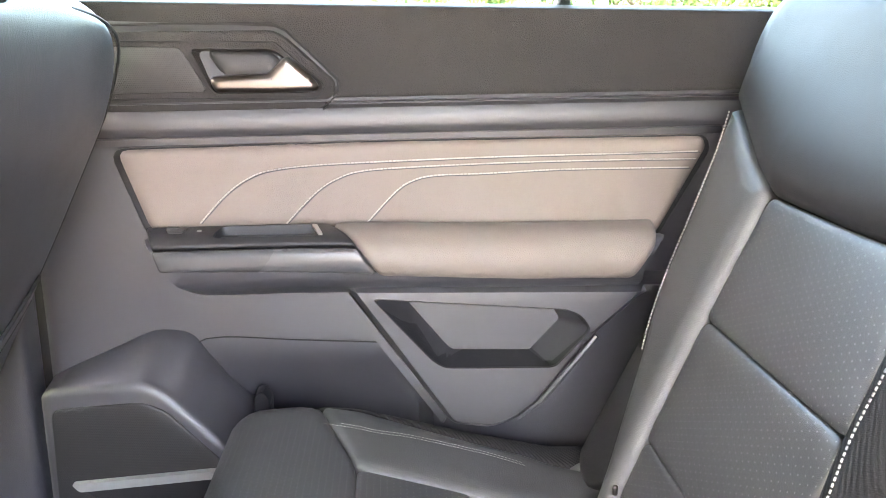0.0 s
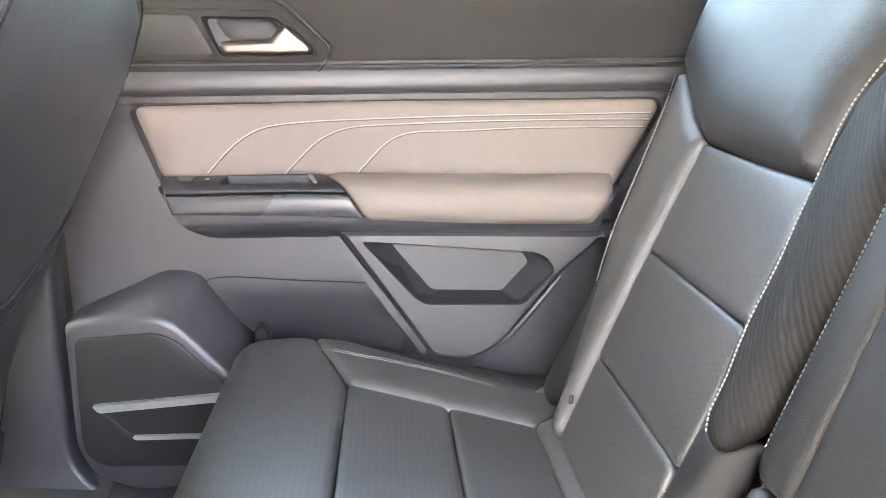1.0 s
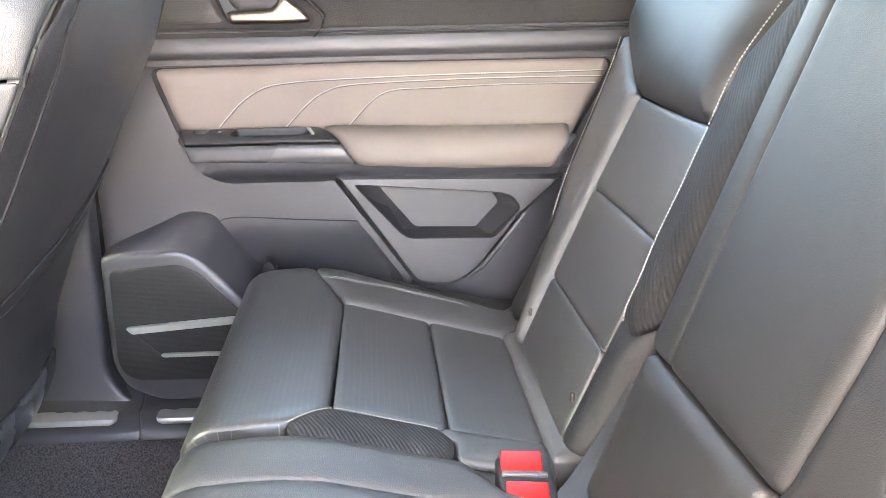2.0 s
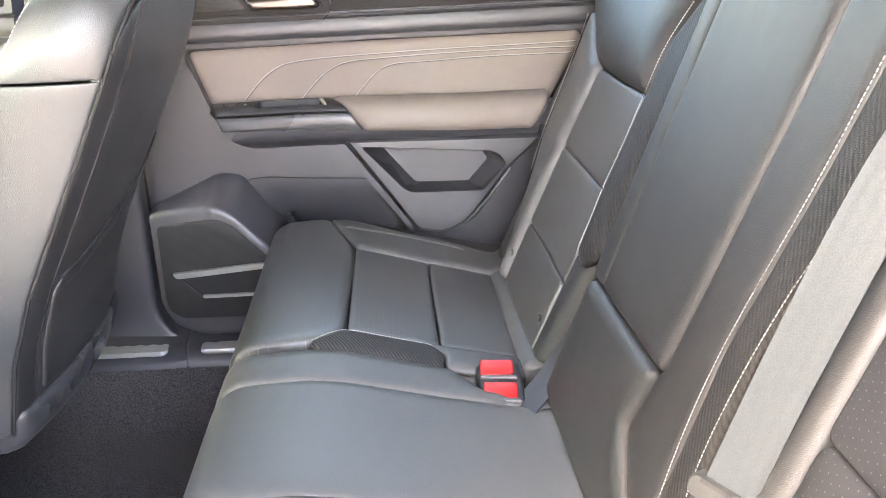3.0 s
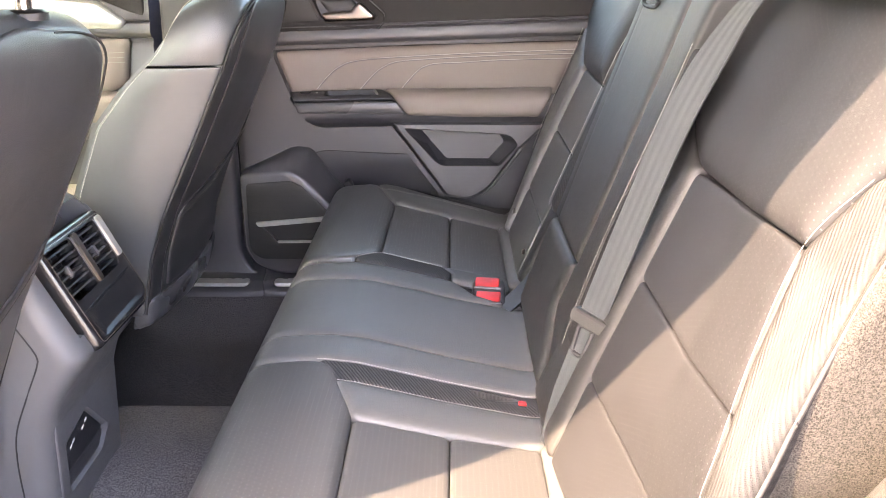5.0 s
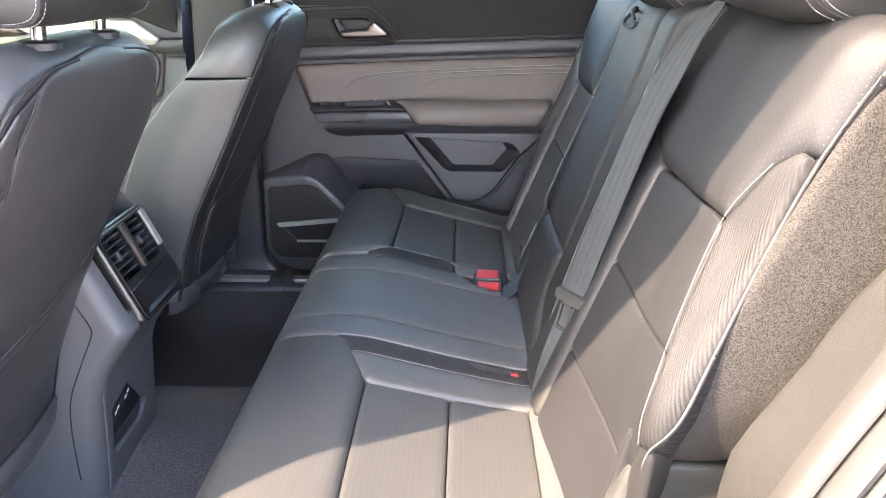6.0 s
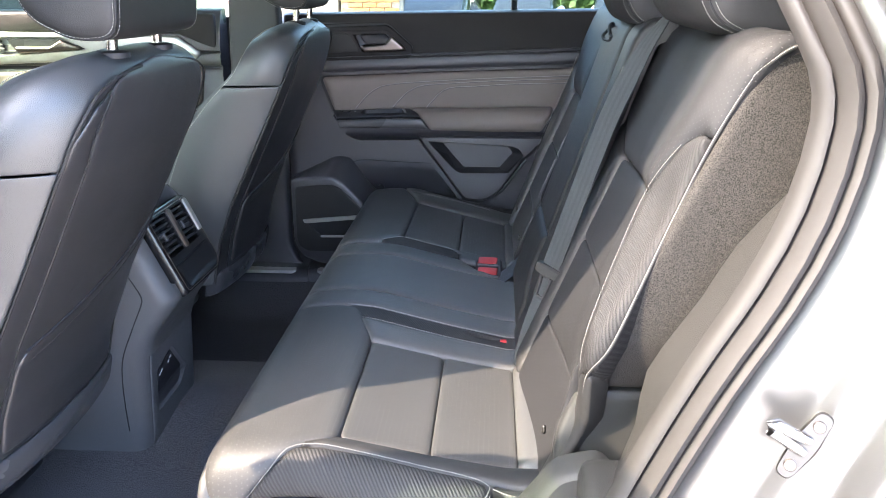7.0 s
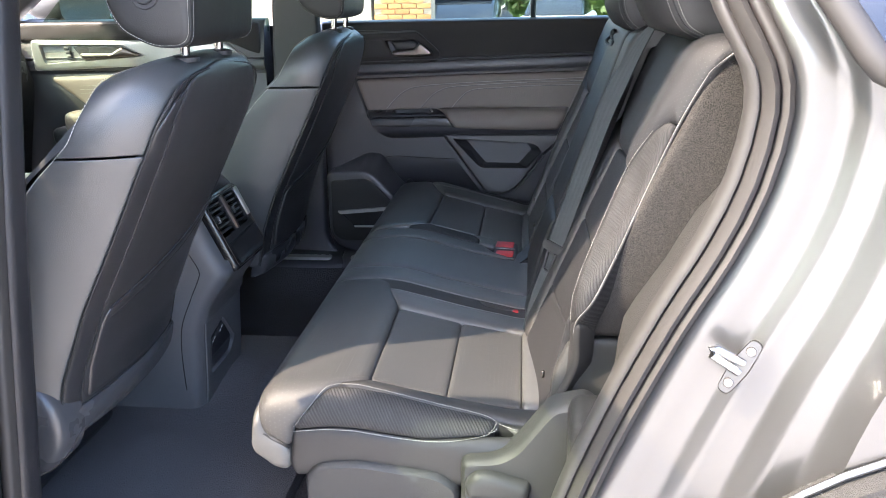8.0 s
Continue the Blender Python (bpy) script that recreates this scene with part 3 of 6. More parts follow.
pad("armrest_pad", [(-0.240, 0.002), (0.180, 0.002), (0.168, 0.06), (0.142, 0.103), (-0.180, 0.095), (-0.202, 0.064)], arm, M_TAN, door, 0.009, 0.016, 0.012, 0.006, r=0.008, grow=0.0, label="padded tan leather armrest")
switch = pad("switch_plate", [(-0.474, 0.004), (-0.246, 0.002), (-0.208, 0.057), (-0.455, 0.057)], arm, M_DARK, door, 0.004, 0.004, 0.01, 0.005,
             holes=[([(-0.378, 0.012), (-0.262, 0.010), (-0.250, 0.045), (-0.385, 0.045)], [(-0.370, 0.018), (-0.270, 0.018), (-0.262, 0.040), (-0.376, 0.040)], 0.03)], r=0.003, grow=0.0, label="black armrest switch plate with pull cup")
pad("front_strip", [(-0.455, 0.0595), (-0.206, 0.0595), (-0.183, 0.093), (-0.446, 0.085)], arm, M_GLOSS, door, 0.004, 0.004, 0.01, 0.004, r=0.003, grow=0.0, label="satin dark grey armrest strip")
slab("window_switch", [(-0.447, 0.018), (-0.418, 0.016), (-0.422, 0.034), (-0.440, 0.034)], lambda u, v, h: arm(u, v, 0.004 + h), 0.002, M_GLOSS, switch, "grey window switch")
slab("switch_mark", [(-0.406, 0.024), (-0.400, 0.024), (-0.400, 0.029), (-0.406, 0.029)], lambda u, v, h: arm(u, v, 0.004 + h), 0.001, M_SILVER, switch)
slab("cup_lip", [(-0.266, 0.014), (-0.259, 0.014), (-0.249, 0.044), (-0.254, 0.044)], lambda u, v, h: arm(u, v, 0.003 + h), 0.003, M_SILVER, switch)

# handle bezel with its small grille and the chrome lever
bezel = pad("handle_bezel", [(-0.600, 0.842), (-0.309, 0.850), (-0.296, 0.843), (-0.237, 0.793), (-0.237, 0.781), (-0.254, 0.762), (-0.600, 0.752)], door_flat(0.720), M_SOFT, door, 0.004, 0.003, 0.014, 0.014,
            holes=[([(-0.600, 0.830), (-0.419, 0.832), (-0.388, 0.779), (-0.600, 0.771)], [(-0.596, 0.827), (-0.421, 0.829), (-0.392, 0.781), (-0.596, 0.774)], 0.001),
                   ([(-0.408, 0.830), (-0.306, 0.831), (-0.252, 0.787), (-0.257, 0.780), (-0.381, 0.777)], [(-0.396, 0.824), (-0.31, 0.825), (-0.27, 0.790), (-0.274, 0.785), (-0.372, 0.783)], 0.024)], r=0.006)
pad("grille", [(-0.596, 0.827), (-0.421, 0.829), (-0.392, 0.781), (-0.596, 0.774)], door_flat(0.7185), M_GAUZE, bezel, 0.002, 0.004, 0.02, 0.002, r=0.003, label="fine black mesh grille")
seam(rounded([(-0.600, 0.8365), (-0.306, 0.8395), (-0.246, 0.788), (-0.255, 0.7735), (-0.600, 0.7665)], 0.006), door_flat(0.7136), bezel, 0.0, 0.0012)
seam([(-0.600, 0.853), (-0.309, 0.8615), (-0.292, 0.853), (-0.2315, 0.7985), (-0.230, 0.781), (-0.250, 0.7575)], door_flat(0.7165), bezel, 0.0, 0.0016)
lever = pad("handle_lever", [(-0.381, 0.794), (-0.312, 0.799), (-0.292, 0.820), (-0.262, 0.795), (-0.256, 0.786), (-0.300, 0.783), (-0.376, 0.782)], door_flat(0.712), M_CHROME, bezel, 0.007, 0.008, 0.006, 0.008, r=0.004, label="satin chrome door lever")
pad("lever_blade", [(-0.385, 0.826), (-0.315, 0.827), (-0.300, 0.812), (-0.313, 0.797), (-0.368, 0.794)], door_flat(0.728), M_DARK, bezel, 0.006, 0.02, 0.01, 0.004, r=0.004)

# lower door: pocket wall, bottle pocket, slanting rib and speaker housing
seam(curve([(-0.459, 0.379), (-0.430, 0.441), (-0.394, 0.4565), (-0.29, 0.452), (-0.182, 0.448)], 0.01), door_flat(0.726), door, 0.001, 0.0009)
bottle = pad("bottle_pocket", [(-0.228, 0.545), (0.28, 0.545), (0.165, 0.53), (0.102, 0.470), (0.030, 0.372), (0.002, 0.350), (-0.03, 0.338), (-0.085, 0.345)], door_flat(0.722), M_TRIM, door, 0.050, 0.016, 0.010, 0.01,
             holes=[([(-0.190, 0.527), (0.063, 0.512), (0.083, 0.503), (0.096, 0.484), (0.051, 0.431), (-0.094, 0.431), (-0.110, 0.440)],
                     [(-0.150, 0.517), (0.050, 0.503), (0.063, 0.484), (0.022, 0.437), (-0.084, 0.440)], -0.004)], r=0.012, sharp=28, label="grey moulded bottle pocket with a trapezoid hollow")
tube("pocket_edge", [(0.104, 0.676, 0.474), (0.068, 0.676, 0.425), (0.034, 0.680, 0.378), (0.006, 0.690, 0.352)], 0.0045, M_TRIM, bottle)
slab("rib_strip", [(-0.241, 0.532), (-0.226, 0.532), (-0.088, 0.346), (-0.093, 0.335)], door_flat(0.726), 0.022, M_TRIM, door)
# Black sheet added inside the hollow to stand in for its shade.
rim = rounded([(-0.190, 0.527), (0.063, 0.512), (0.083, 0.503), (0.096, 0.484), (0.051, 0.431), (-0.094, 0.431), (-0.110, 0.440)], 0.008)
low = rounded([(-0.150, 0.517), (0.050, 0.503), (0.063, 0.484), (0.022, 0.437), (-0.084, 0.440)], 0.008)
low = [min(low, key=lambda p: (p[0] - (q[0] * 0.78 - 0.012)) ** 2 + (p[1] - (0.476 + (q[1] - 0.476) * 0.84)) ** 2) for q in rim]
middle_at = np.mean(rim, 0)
loft("pocket_shade", [[(middle_at[0] + (q[0] - middle_at[0]) * 0.985, 0.6738, middle_at[1] + (q[1] - middle_at[1]) * 0.965) for q in rim], [(q[0], 0.7245, q[1]) for q in low]], M_DARK, bottle, "black sheet for the shade inside the pocket", caps=False)
slab("pocket_hook", rounded([(-0.352, 0.33), (-0.352, 0.372), (-0.340, 0.379), (-0.330, 0.365), (-0.330, 0.33)], 0.006), door_flat(0.752), 0.03, M_DARK, door)

POD_FRONT = [(-0.607, 0.404), (-0.59, 0.413), (-0.480, 0.422), (-0.448, 0.405), (-0.383, 0.337), (-0.30, 0.25), (-0.30, 0.140), (-0.530, 0.140), (-0.585, 0.165), (-0.607, 0.21)]
POD_BACK = [(-0.618, 0.400), (-0.598, 0.412), (-0.475, 0.470), (-0.428, 0.465), (-0.375, 0.372), (-0.25, 0.25), (-0.25, 0.128), (-0.540, 0.128), (-0.594, 0.150), (-0.618, 0.20)]


def build_pod():
    front, back = rounded(POD_FRONT, 0.018, 6), rounded(POD_BACK, 0.018, 6)
    rings = []
    for y, s, k in ((0.775, 1.06, 0), (0.735, 1.04, 0), (0.724, 0.96, 0), (0.710, 0.74, 0), (0.690, 0.38, 0), (0.672, 0.07, 0), (0.668, 0.015, 0), (0.664, 0.0, 0.002), (0.661, 0.0, 0.008), (0.6605, 0.0, 0.014)):
        c = np.mean(front, 0)
        ring = []
        for a, b in zip(front, back):
            q = a + (b - a) * s
            q = q + (c - q) / np.linalg.norm(c - q) * k
            ring.append((q[0], y, q[1]))
        rings.append(ring)
    return loft("speaker_housing", rings, M_TRIM, door, "charcoal speaker housing moulded into the door", sharp=60)


pod = build_pod()
pad("speaker_grille", [(-0.590, 0.383), (-0.480, 0.391), (-0.453, 0.379), (-0.372, 0.292), (-0.32, 0.235), (-0.32, 0.185), (-0.565, 0.185), (-0.588, 0.20), (-0.594, 0.225)], door_flat(0.6602), M_GAUZE, pod, 0.0022, 0.004, 0.02, 0.003, r=0.01, label="fine black mesh speaker grille")
slab("upper_bar", [(-0.575, 0.285), (-0.340, 0.306), (-0.340, 0.295), (-0.566, 0.274)], door_flat(0.658), 0.009, M_SILVER, pod, "silver trim bar on the speaker grille")
slab("slant_bar", [(-0.562, 0.272), (-0.557, 0.272), (-0.518, 0.233), (-0.523, 0.231)], door_flat(0.658), 0.005, M_GLOSS, pod)
slab("lower_bar", [(-0.523, 0.235), (-0.34, 0.237), (-0.34, 0.231), (-0.520, 0.229)], door_flat(0.658), 0.006, M_SILVER, pod, "silver trim bar on the speaker grille")

# sill plate below the far doors
sill = thing("door_sill", "grey plastic sill plate with silver strips for its highlight", "door sill", kind="structure")


def sill_shape(u, v, h):
    edge = max(0.0, 0.615 - v)
    return (u, v, 0.128 + 0.05 * max(0.0, (v - 0.68) / 0.08) - edge * 1.6 + h)


pad("sill_cover", [(-1.4, 0.602), (-0.558, 0.602), (-0.566, 0.64), (-0.575, 0.76), (-1.4, 0.76)], sill_shape, M_TRIM, sill, 0.004, 0.006, 0.03, 0.03, r=0.004)
pad("sill_cover", [(-0.553, 0.602), (0.1, 0.602), (0.1, 0.76), (-0.570, 0.76), (-0.561, 0.64)], sill_shape, M_TRIM, sill, 0.004, 0.006, 0.03, 0.03, r=0.004)
# Added silver strips imitate the highlight along the sill's rounded plastic edge.
pad("highlight_strip", [(-1.3, 0.616), (-0.60, 0.616), (-0.602, 0.646), (-1.3, 0.646)], lambda u, v, h: sill_shape(u, v, h + 0.003), M_SILVER, sill, 0.0015, 0.003, 0.03, 0.004, label="silver strip standing in for the sill's highlight")
pad("highlight_strip", [(-0.528, 0.616), (-0.20, 0.616), (-0.20, 0.646), (-0.530, 0.646)], lambda u, v, h: sill_shape(u, v, h + 0.003), M_SILVER, sill, 0.0015, 0.003, 0.03, 0.004, label="silver strip standing in for the sill's highlight")


# ---- the front passenger door, seen past the seats ----
front_door = thing("front_door", "closed front passenger door with silver trim and pale insert", "car door", (-1.2, 0.74, 0.12))
rings = []
for x in np.linspace(-1.75, -0.805, 20):
    rings.append([(x, y + 0.004, k + 0.012 * (k - 0.12)) for k, y in PROFILE] + [(x, 0.80, 0.122), (x, 0.80, 0.892)])
loft("door_panel", rings, M_TRIM, front_door, sharp=35)
pad("upper_trim", [(-1.74, 0.84), (-1.1, 0.84), (-0.93, 0.835), (-0.82, 0.79), (-0.82, 0.885), (-1.74, 0.885)], door_flat(0.726), M_SOFT, front_door, 0.004, 0.006, 0.03, 0.01, r=0.006)
trim = pad("silver_strip", [(-1.60, 0.838), (-1.10, 0.830), (-0.93, 0.822), (-0.865, 0.778), (-0.875, 0.762), (-1.0, 0.764), (-1.60, 0.742)], door_flat(0.720), M_SILVER, front_door, 0.008, 0.01, 0.02, 0.01,
           holes=[([(-1.575, 0.825), (-1.28, 0.823), (-1.20, 0.785), (-1.56, 0.762)], [(-1.57, 0.82), (-1.285, 0.818), (-1.215, 0.788), (-1.555, 0.766)], 0.004)], r=0.01, label="brushed silver door trim strip")
slab("handle_recess", [(-1.455, 0.818), (-1.29, 0.816), (-1.225, 0.790), (-1.425, 0.776)], door_flat(0.7185), 0.003, M_GLOSS, trim)
pad("handle_lever", [(-1.43, 0.793), (-1.32, 0.793), (-1.285, 0.812), (-1.23, 0.790), (-1.42, 0.779)], door_flat(0.714), M_CHROME, trim, 0.007, 0.008, 0.01, 0.006, r=0.004, label="chrome door lever")
for k in range(3):
    rbox("lock_button", (-1.478 + 0.004 * k, 0.716, 0.812 - 0.013 * k), (0.016, 0.006, 0.009), M_GLOSS, trim, 0.002)
pad("insert_panel", [(-1.55, 0.715), (-0.86, 0.735), (-0.88, 0.63), (-0.95, 0.60), (-1.40, 0.60)], door_flat(0.724), M_TAN, front_door, 0.011, 0.016, 0.03, 0.006, r=0.012, label="tan leather door insert")
for k in range(3):
    stitching(curve([(-1.45, 0.69 - 0.012 * k), (-1.2, 0.695 - 0.011 * k), (-0.875, 0.705 - 0.012 * k)], 0.02), door_flat(0.724), front_door, 0.0115, 0.0048, 0.0033, 0.0007)
rbox("armrest", (-1.18, 0.69, 0.575), (0.62, 0.09, 0.07), M_TAN, front_door, 0.02, "padded tan armrest")
rbox("armrest_shell", (-1.2, 0.70, 0.525), (0.70, 0.08, 0.06), M_TRIM, front_door, 0.02)

mirror = thing("side_mirror", "black door mirror outside the front passenger window", "car mirror", (-1.60, 0.90, 0.86))
rings = []
for x, k in ((-1.72, 0.35), (-1.70, 0.62), (-1.66, 0.86), (-1.60, 0.98), (-1.555, 1.0), (-1.545, 0.97), (-1.548, 0.90)):
    rings.append([(x + 0.25 * (q[0] - 0.99), 0.99 + (q[0] - 0.99) * k, 0.955 + (q[1] - 0.955) * k) for q in rounded([(0.875, 0.895), (1.10, 0.885), (1.115, 0.96), (1.09, 1.03), (0.90, 1.02), (0.87, 0.96)], 0.03, 5)])
loft("housing", rings, M_DARK, mirror)
slab("mirror_glass", [(0.888, 0.902), (1.092, 0.895), (1.102, 0.96), (1.08, 1.018), (0.905, 1.010), (0.884, 0.96)], lambda u, v, h: (-1.556 + 0.25 * (u - 0.99) + h, u, v), 0.005, plain("mirror_silver", (0.85, 0.87, 0.87), 0.02, 1.0), mirror, "mirror glass", r=0.012)
rbox("stalk", (-1.62, 0.835, 0.888), (0.07, 0.10, 0.035), M_DARK, mirror, 0.012)

dash = thing("dashboard", "black dashboard across the front of the car", "dashboard", (-1.8, -0.07, 0.0))
loft("dash_body", [[(x, y, z) for x, z in rounded([(-1.66, 0.45), (-1.60, 0.70), (-1.63, 0.82), (-1.70, 0.88), (-2.0, 0.90), (-2.0, 0.05), (-1.75, 0.05)], 0.04)] for y in np.linspace(-0.82, 0.70, 12)], M_DARK, dash)
rbox("dash_vent", (-1.615, 0.60, 0.74), (0.02, 0.16, 0.07), M_GLOSS, dash, 0.006)


# ---- the rear seats ----
RIM_X, RIM_R = -0.322, 0.045


def seat_height(u):
    return float(np.interp(u, [-0.40, -0.335, -0.29, -0.25, -0.205, -0.073, 0.04, 0.1], [0.375, 0.379, 0.383, 0.384, 0.379, 0.346, 0.322, 0.32]))


def cushion(y0, y1, r0=0.03, r1=0.03):
    """A seat cushion's skin: level in the middle, rounded over the front and both sides."""

    def f(u, v, h):
        ox, dx, ax = roll_off(RIM_X - u, RIM_R)
        oa, da, aa = roll_off(y0 - v, r0)
        ob, db, ab = roll_off(v - y1, r1)
        n = Vector((-math.sin(ax), math.sin(ab) - math.sin(aa), max(0.0, math.cos(ax) * math.cos(aa) * math.cos(ab)))).normalized()
        ox -= 0.40 * max(0.0, dx - RIM_R)
        p = Vector((max(u, RIM_X) - ox, min(max(v, y0), y1) - oa + ob, seat_height(max(u, RIM_X)) - dx - da - db))
        return tuple(p + n * h)

    return f


def backrest(y0, y1, foot, lean, top=0.872, r0=0.035, r1=0.035, rt=0.03):
    """A backrest's skin: u across, v the height; it leans back and is rounded over its sides and its top."""
    tilt = Vector((-1, 0, lean)).normalized()

    def f(u, v, h):
        oa, da, aa = roll_off(y0 - u, r0)
        ob, db, ab = roll_off(u - y1, r1)
        ot, dt, at = roll_off(v - top, rt)
        z = min(v, top) + ot
        x = foot + lean * (min(v, top) - 0.42) + lean * ot + da + db + dt
        n = Vector((tilt.x * math.cos(aa) * math.cos(ab) * math.cos(at), math.sin(ab) - math.sin(aa), tilt.z + math.sin(at))).normalized()
        return tuple(Vector((x, min(max(u, y0), y1) - oa + ob, z)) + n * h)

    return f


# far seat
far_seat = thing("rear_car_seat", "black leather single rear seat beside the far door with white stitching", "car seat", (-0.1, 0.40, 0.03), "rear seats")
f = cushion(0.145, 0.640, 0.02, 0.035)
far_cushion = pad("seat_cushion", [(-0.485, 0.155), (-0.257, 0.160), (-0.214, 0.195), (-0.206, 0.508), (-0.258, 0.652), (-0.33, 0.715), (-0.42, 0.705), (-0.485, 0.63)], f, M_PERF_FAR, far_seat, 0.007, 0.018, 0.012, 0.03, r=0.02, label="perforated black leather seat front")
pad("insert", [(-0.203, 0.200), (-0.078, 0.198), (-0.078, 0.506), (-0.199, 0.510)], f, M_PERF_FAR, far_cushion, 0.0032, 0.010, 0.012, 0.03)
pad("insert", [(-0.069, 0.198), (0.038, 0.196), (0.038, 0.494), (-0.069, 0.506)], f, M_PERF_FAR, far_cushion, 0.0032, 0.010, 0.012, 0.03)
pad("rear_roll", [(0.044, 0.160), (0.105, 0.160), (0.105, 0.54), (0.044, 0.497)], f, M_SHEEN, far_cushion, 0.012, 0.022, 0.012, 0.03)
pad("bolster", [(-0.199, 0.516), (0.040, 0.500), (0.095, 0.545), (0.085, 0.585), (0.0, 0.615), (-0.251, 0.650)], f, M_SHEEN, far_cushion, 0.012, 0.03, 0.012, 0.03)
pad("bolster_side", [(-0.252, 0.657), (0.0, 0.622), (0.09, 0.590), (0.09, 0.70), (-0.10, 0.76), (-0.325, 0.78), (-0.325, 0.722)], f, M_RIB, far_cushion, 0.007, 0.012, 0.014, 0.02)
stitching(curve([(-0.245, 0.593), (-0.187, 0.587), (-0.141, 0.593), (-0.063, 0.591), (-0.001, 0.578)], 0.01), f, far_cushion, 0.0122, r=0.0005)
stitching(curve([(-0.225, 0.597), (-0.187, 0.593), (-0.141, 0.599), (-0.063, 0.597), (-0.003, 0.584)], 0.01), f, far_cushion, 0.0122, r=0.0005)
pad("ribbed_strip", [(-0.253, 0.154), (-0.214, 0.190), (-0.09, 0.190), (-0.072, 0.170), (-0.078, 0.130), (-0.242, 0.130)], f, M_RIB, far_cushion, 0.006, 0.010, 0.010, 0.02)
pad("bolster_inner", [(-0.085, 0.192), (0.04, 0.192), (0.04, 0.135), (-0.066, 0.135), (-0.066, 0.172)], f, M_SHEEN, far_cushion, 0.006, 0.010, 0.010, 0.02)
pad("cushion_side", [(-0.30, 0.124), (0.04, 0.128), (0.04, 0.05), (-0.34, 0.05)], f, M_LEATHER, far_cushion, 0.003, 0.008, 0.02, 0.01)
stitching(curve([(-0.253, 0.158), (-0.214, 0.191), (-0.15, 0.192), (-0.085, 0.190)], 0.01), f, far_cushion, 0.0045)
g = backrest(0.185, 0.645, 0.10, 0.44)
far_back = pad("backrest", [(0.224, 0.570), (0.476, 0.570), (0.482, 0.692), (0.350, 0.690), (0.242, 0.691)], g, M_PERF_FAR, far_seat, 0.0036, 0.010, 0.012, 0.03)
pad("head_panel", [(0.250, 0.699), (0.350, 0.698), (0.482, 0.701), (0.527, 0.717), (0.655, 0.780), (0.68, 0.86), (0.66, 0.945), (0.19, 0.945), (0.205, 0.845), (0.248, 0.775)], g, M_LEATHER, far_back, 0.026, 0.06, 0.014, 0.03)
pad("insert", [(0.204, 0.440), (0.462, 0.440), (0.475, 0.562), (0.222, 0.562)], g, M_PERF_FAR, far_back, 0.0036, 0.010, 0.012, 0.03)
pad("insert", [(0.195, 0.335), (0.445, 0.335), (0.460, 0.433), (0.212, 0.433)], g, M_PERF_FAR, far_back, 0.0036, 0.010, 0.012, 0.03)
pad("bolster", [(0.482, 0.562), (0.489, 0.698), (0.532, 0.713), (0.648, 0.770), (0.612, 0.662), (0.586, 0.555), (0.549, 0.497), (0.49, 0.385), (0.47, 0.335), (0.452, 0.335), (0.468, 0.44)], g, M_SHEEN, far_back, 0.016, 0.018, 0.010, 0.03)
pad("bolster_side", [(0.656, 0.775), (0.620, 0.660), (0.594, 0.552), (0.557, 0.491), (0.495, 0.375), (0.55, 0.335), (0.78, 0.335), (0.78, 0.86), (0.69, 0.86)], lambda u, v, h: g(u, v, h - 0.010 - 0.05 * ease((u - 0.56) / 0.2)), M_LEATHER, far_back, 0.006, 0.010, 0.014, 0.02)
stitching(curve([(0.636, 0.762), (0.616, 0.720), (0.597, 0.655), (0.585, 0.604), (0.572, 0.562), (0.553, 0.523), (0.537, 0.500)], 0.01), g, far_back, 0.0195, r=0.0011)
pad("inner_bolster", [(0.242, 0.768), (0.236, 0.69), (0.217, 0.56), (0.197, 0.485), (0.168, 0.475), (0.145, 0.50), (0.150, 0.60), (0.158, 0.84), (0.200, 0.84)], g, M_RIB_BACK, far_back, 0.010, 0.018, 0.010, 0.03)
pad("bolster_foot", [(0.203, 0.480), (0.190, 0.335), (0.12, 0.335), (0.14, 0.49), (0.168, 0.47)], g, M_DARK, far_back, 0.002, 0.008, 0.012, 0.02)
stitching(curve([(0.205, 0.835), (0.231, 0.760), (0.222, 0.696), (0.208, 0.627), (0.201, 0.573), (0.188, 0.527), (0.184, 0.498), (0.176, 0.481)], 0.01), g, far_back, 0.0155, r=0.0010)
rbox("guide_loop", (0.072, 0.201, 0.383), (0.006, 0.006, 0.012), M_BOLT, far_back, 0.003, "small dull steel anchor")
rbox("guide_loop", (0.072, 0.452, 0.385), (0.006, 0.006, 0.012), M_BOLT, far_back, 0.003, "small dull steel anchor")
slab("hinge_trim", rounded([(0.040, 0.312), (0.102, 0.352), (0.112, 0.30), (0.085, 0.28)], 0.006), lambda u, v, h: (u, 0.600 - h, v), 0.03, M_CONSOLE, far_seat, "pale grey plastic hinge trim")
rbox("seat_base", (-0.09, 0.40, 0.155), (0.40, 0.50, 0.24), M_DARK, far_seat, 0.02)
rbox("back_shell", (0.315, 0.40, 0.60), (0.09, 0.50, 0.60), M_CARPET, far_seat, 0.03, turn=(0, 23.5, 0))

# near and middle seat, one bench
bench = thing("rear_bench_seat", "black leather two-place rear bench with perforated insert and ribbed strips", "car seat", (-0.1, -0.35, 0.03), "rear seats")
f = cushion(-0.712, 0.118, 0.042, 0.02)
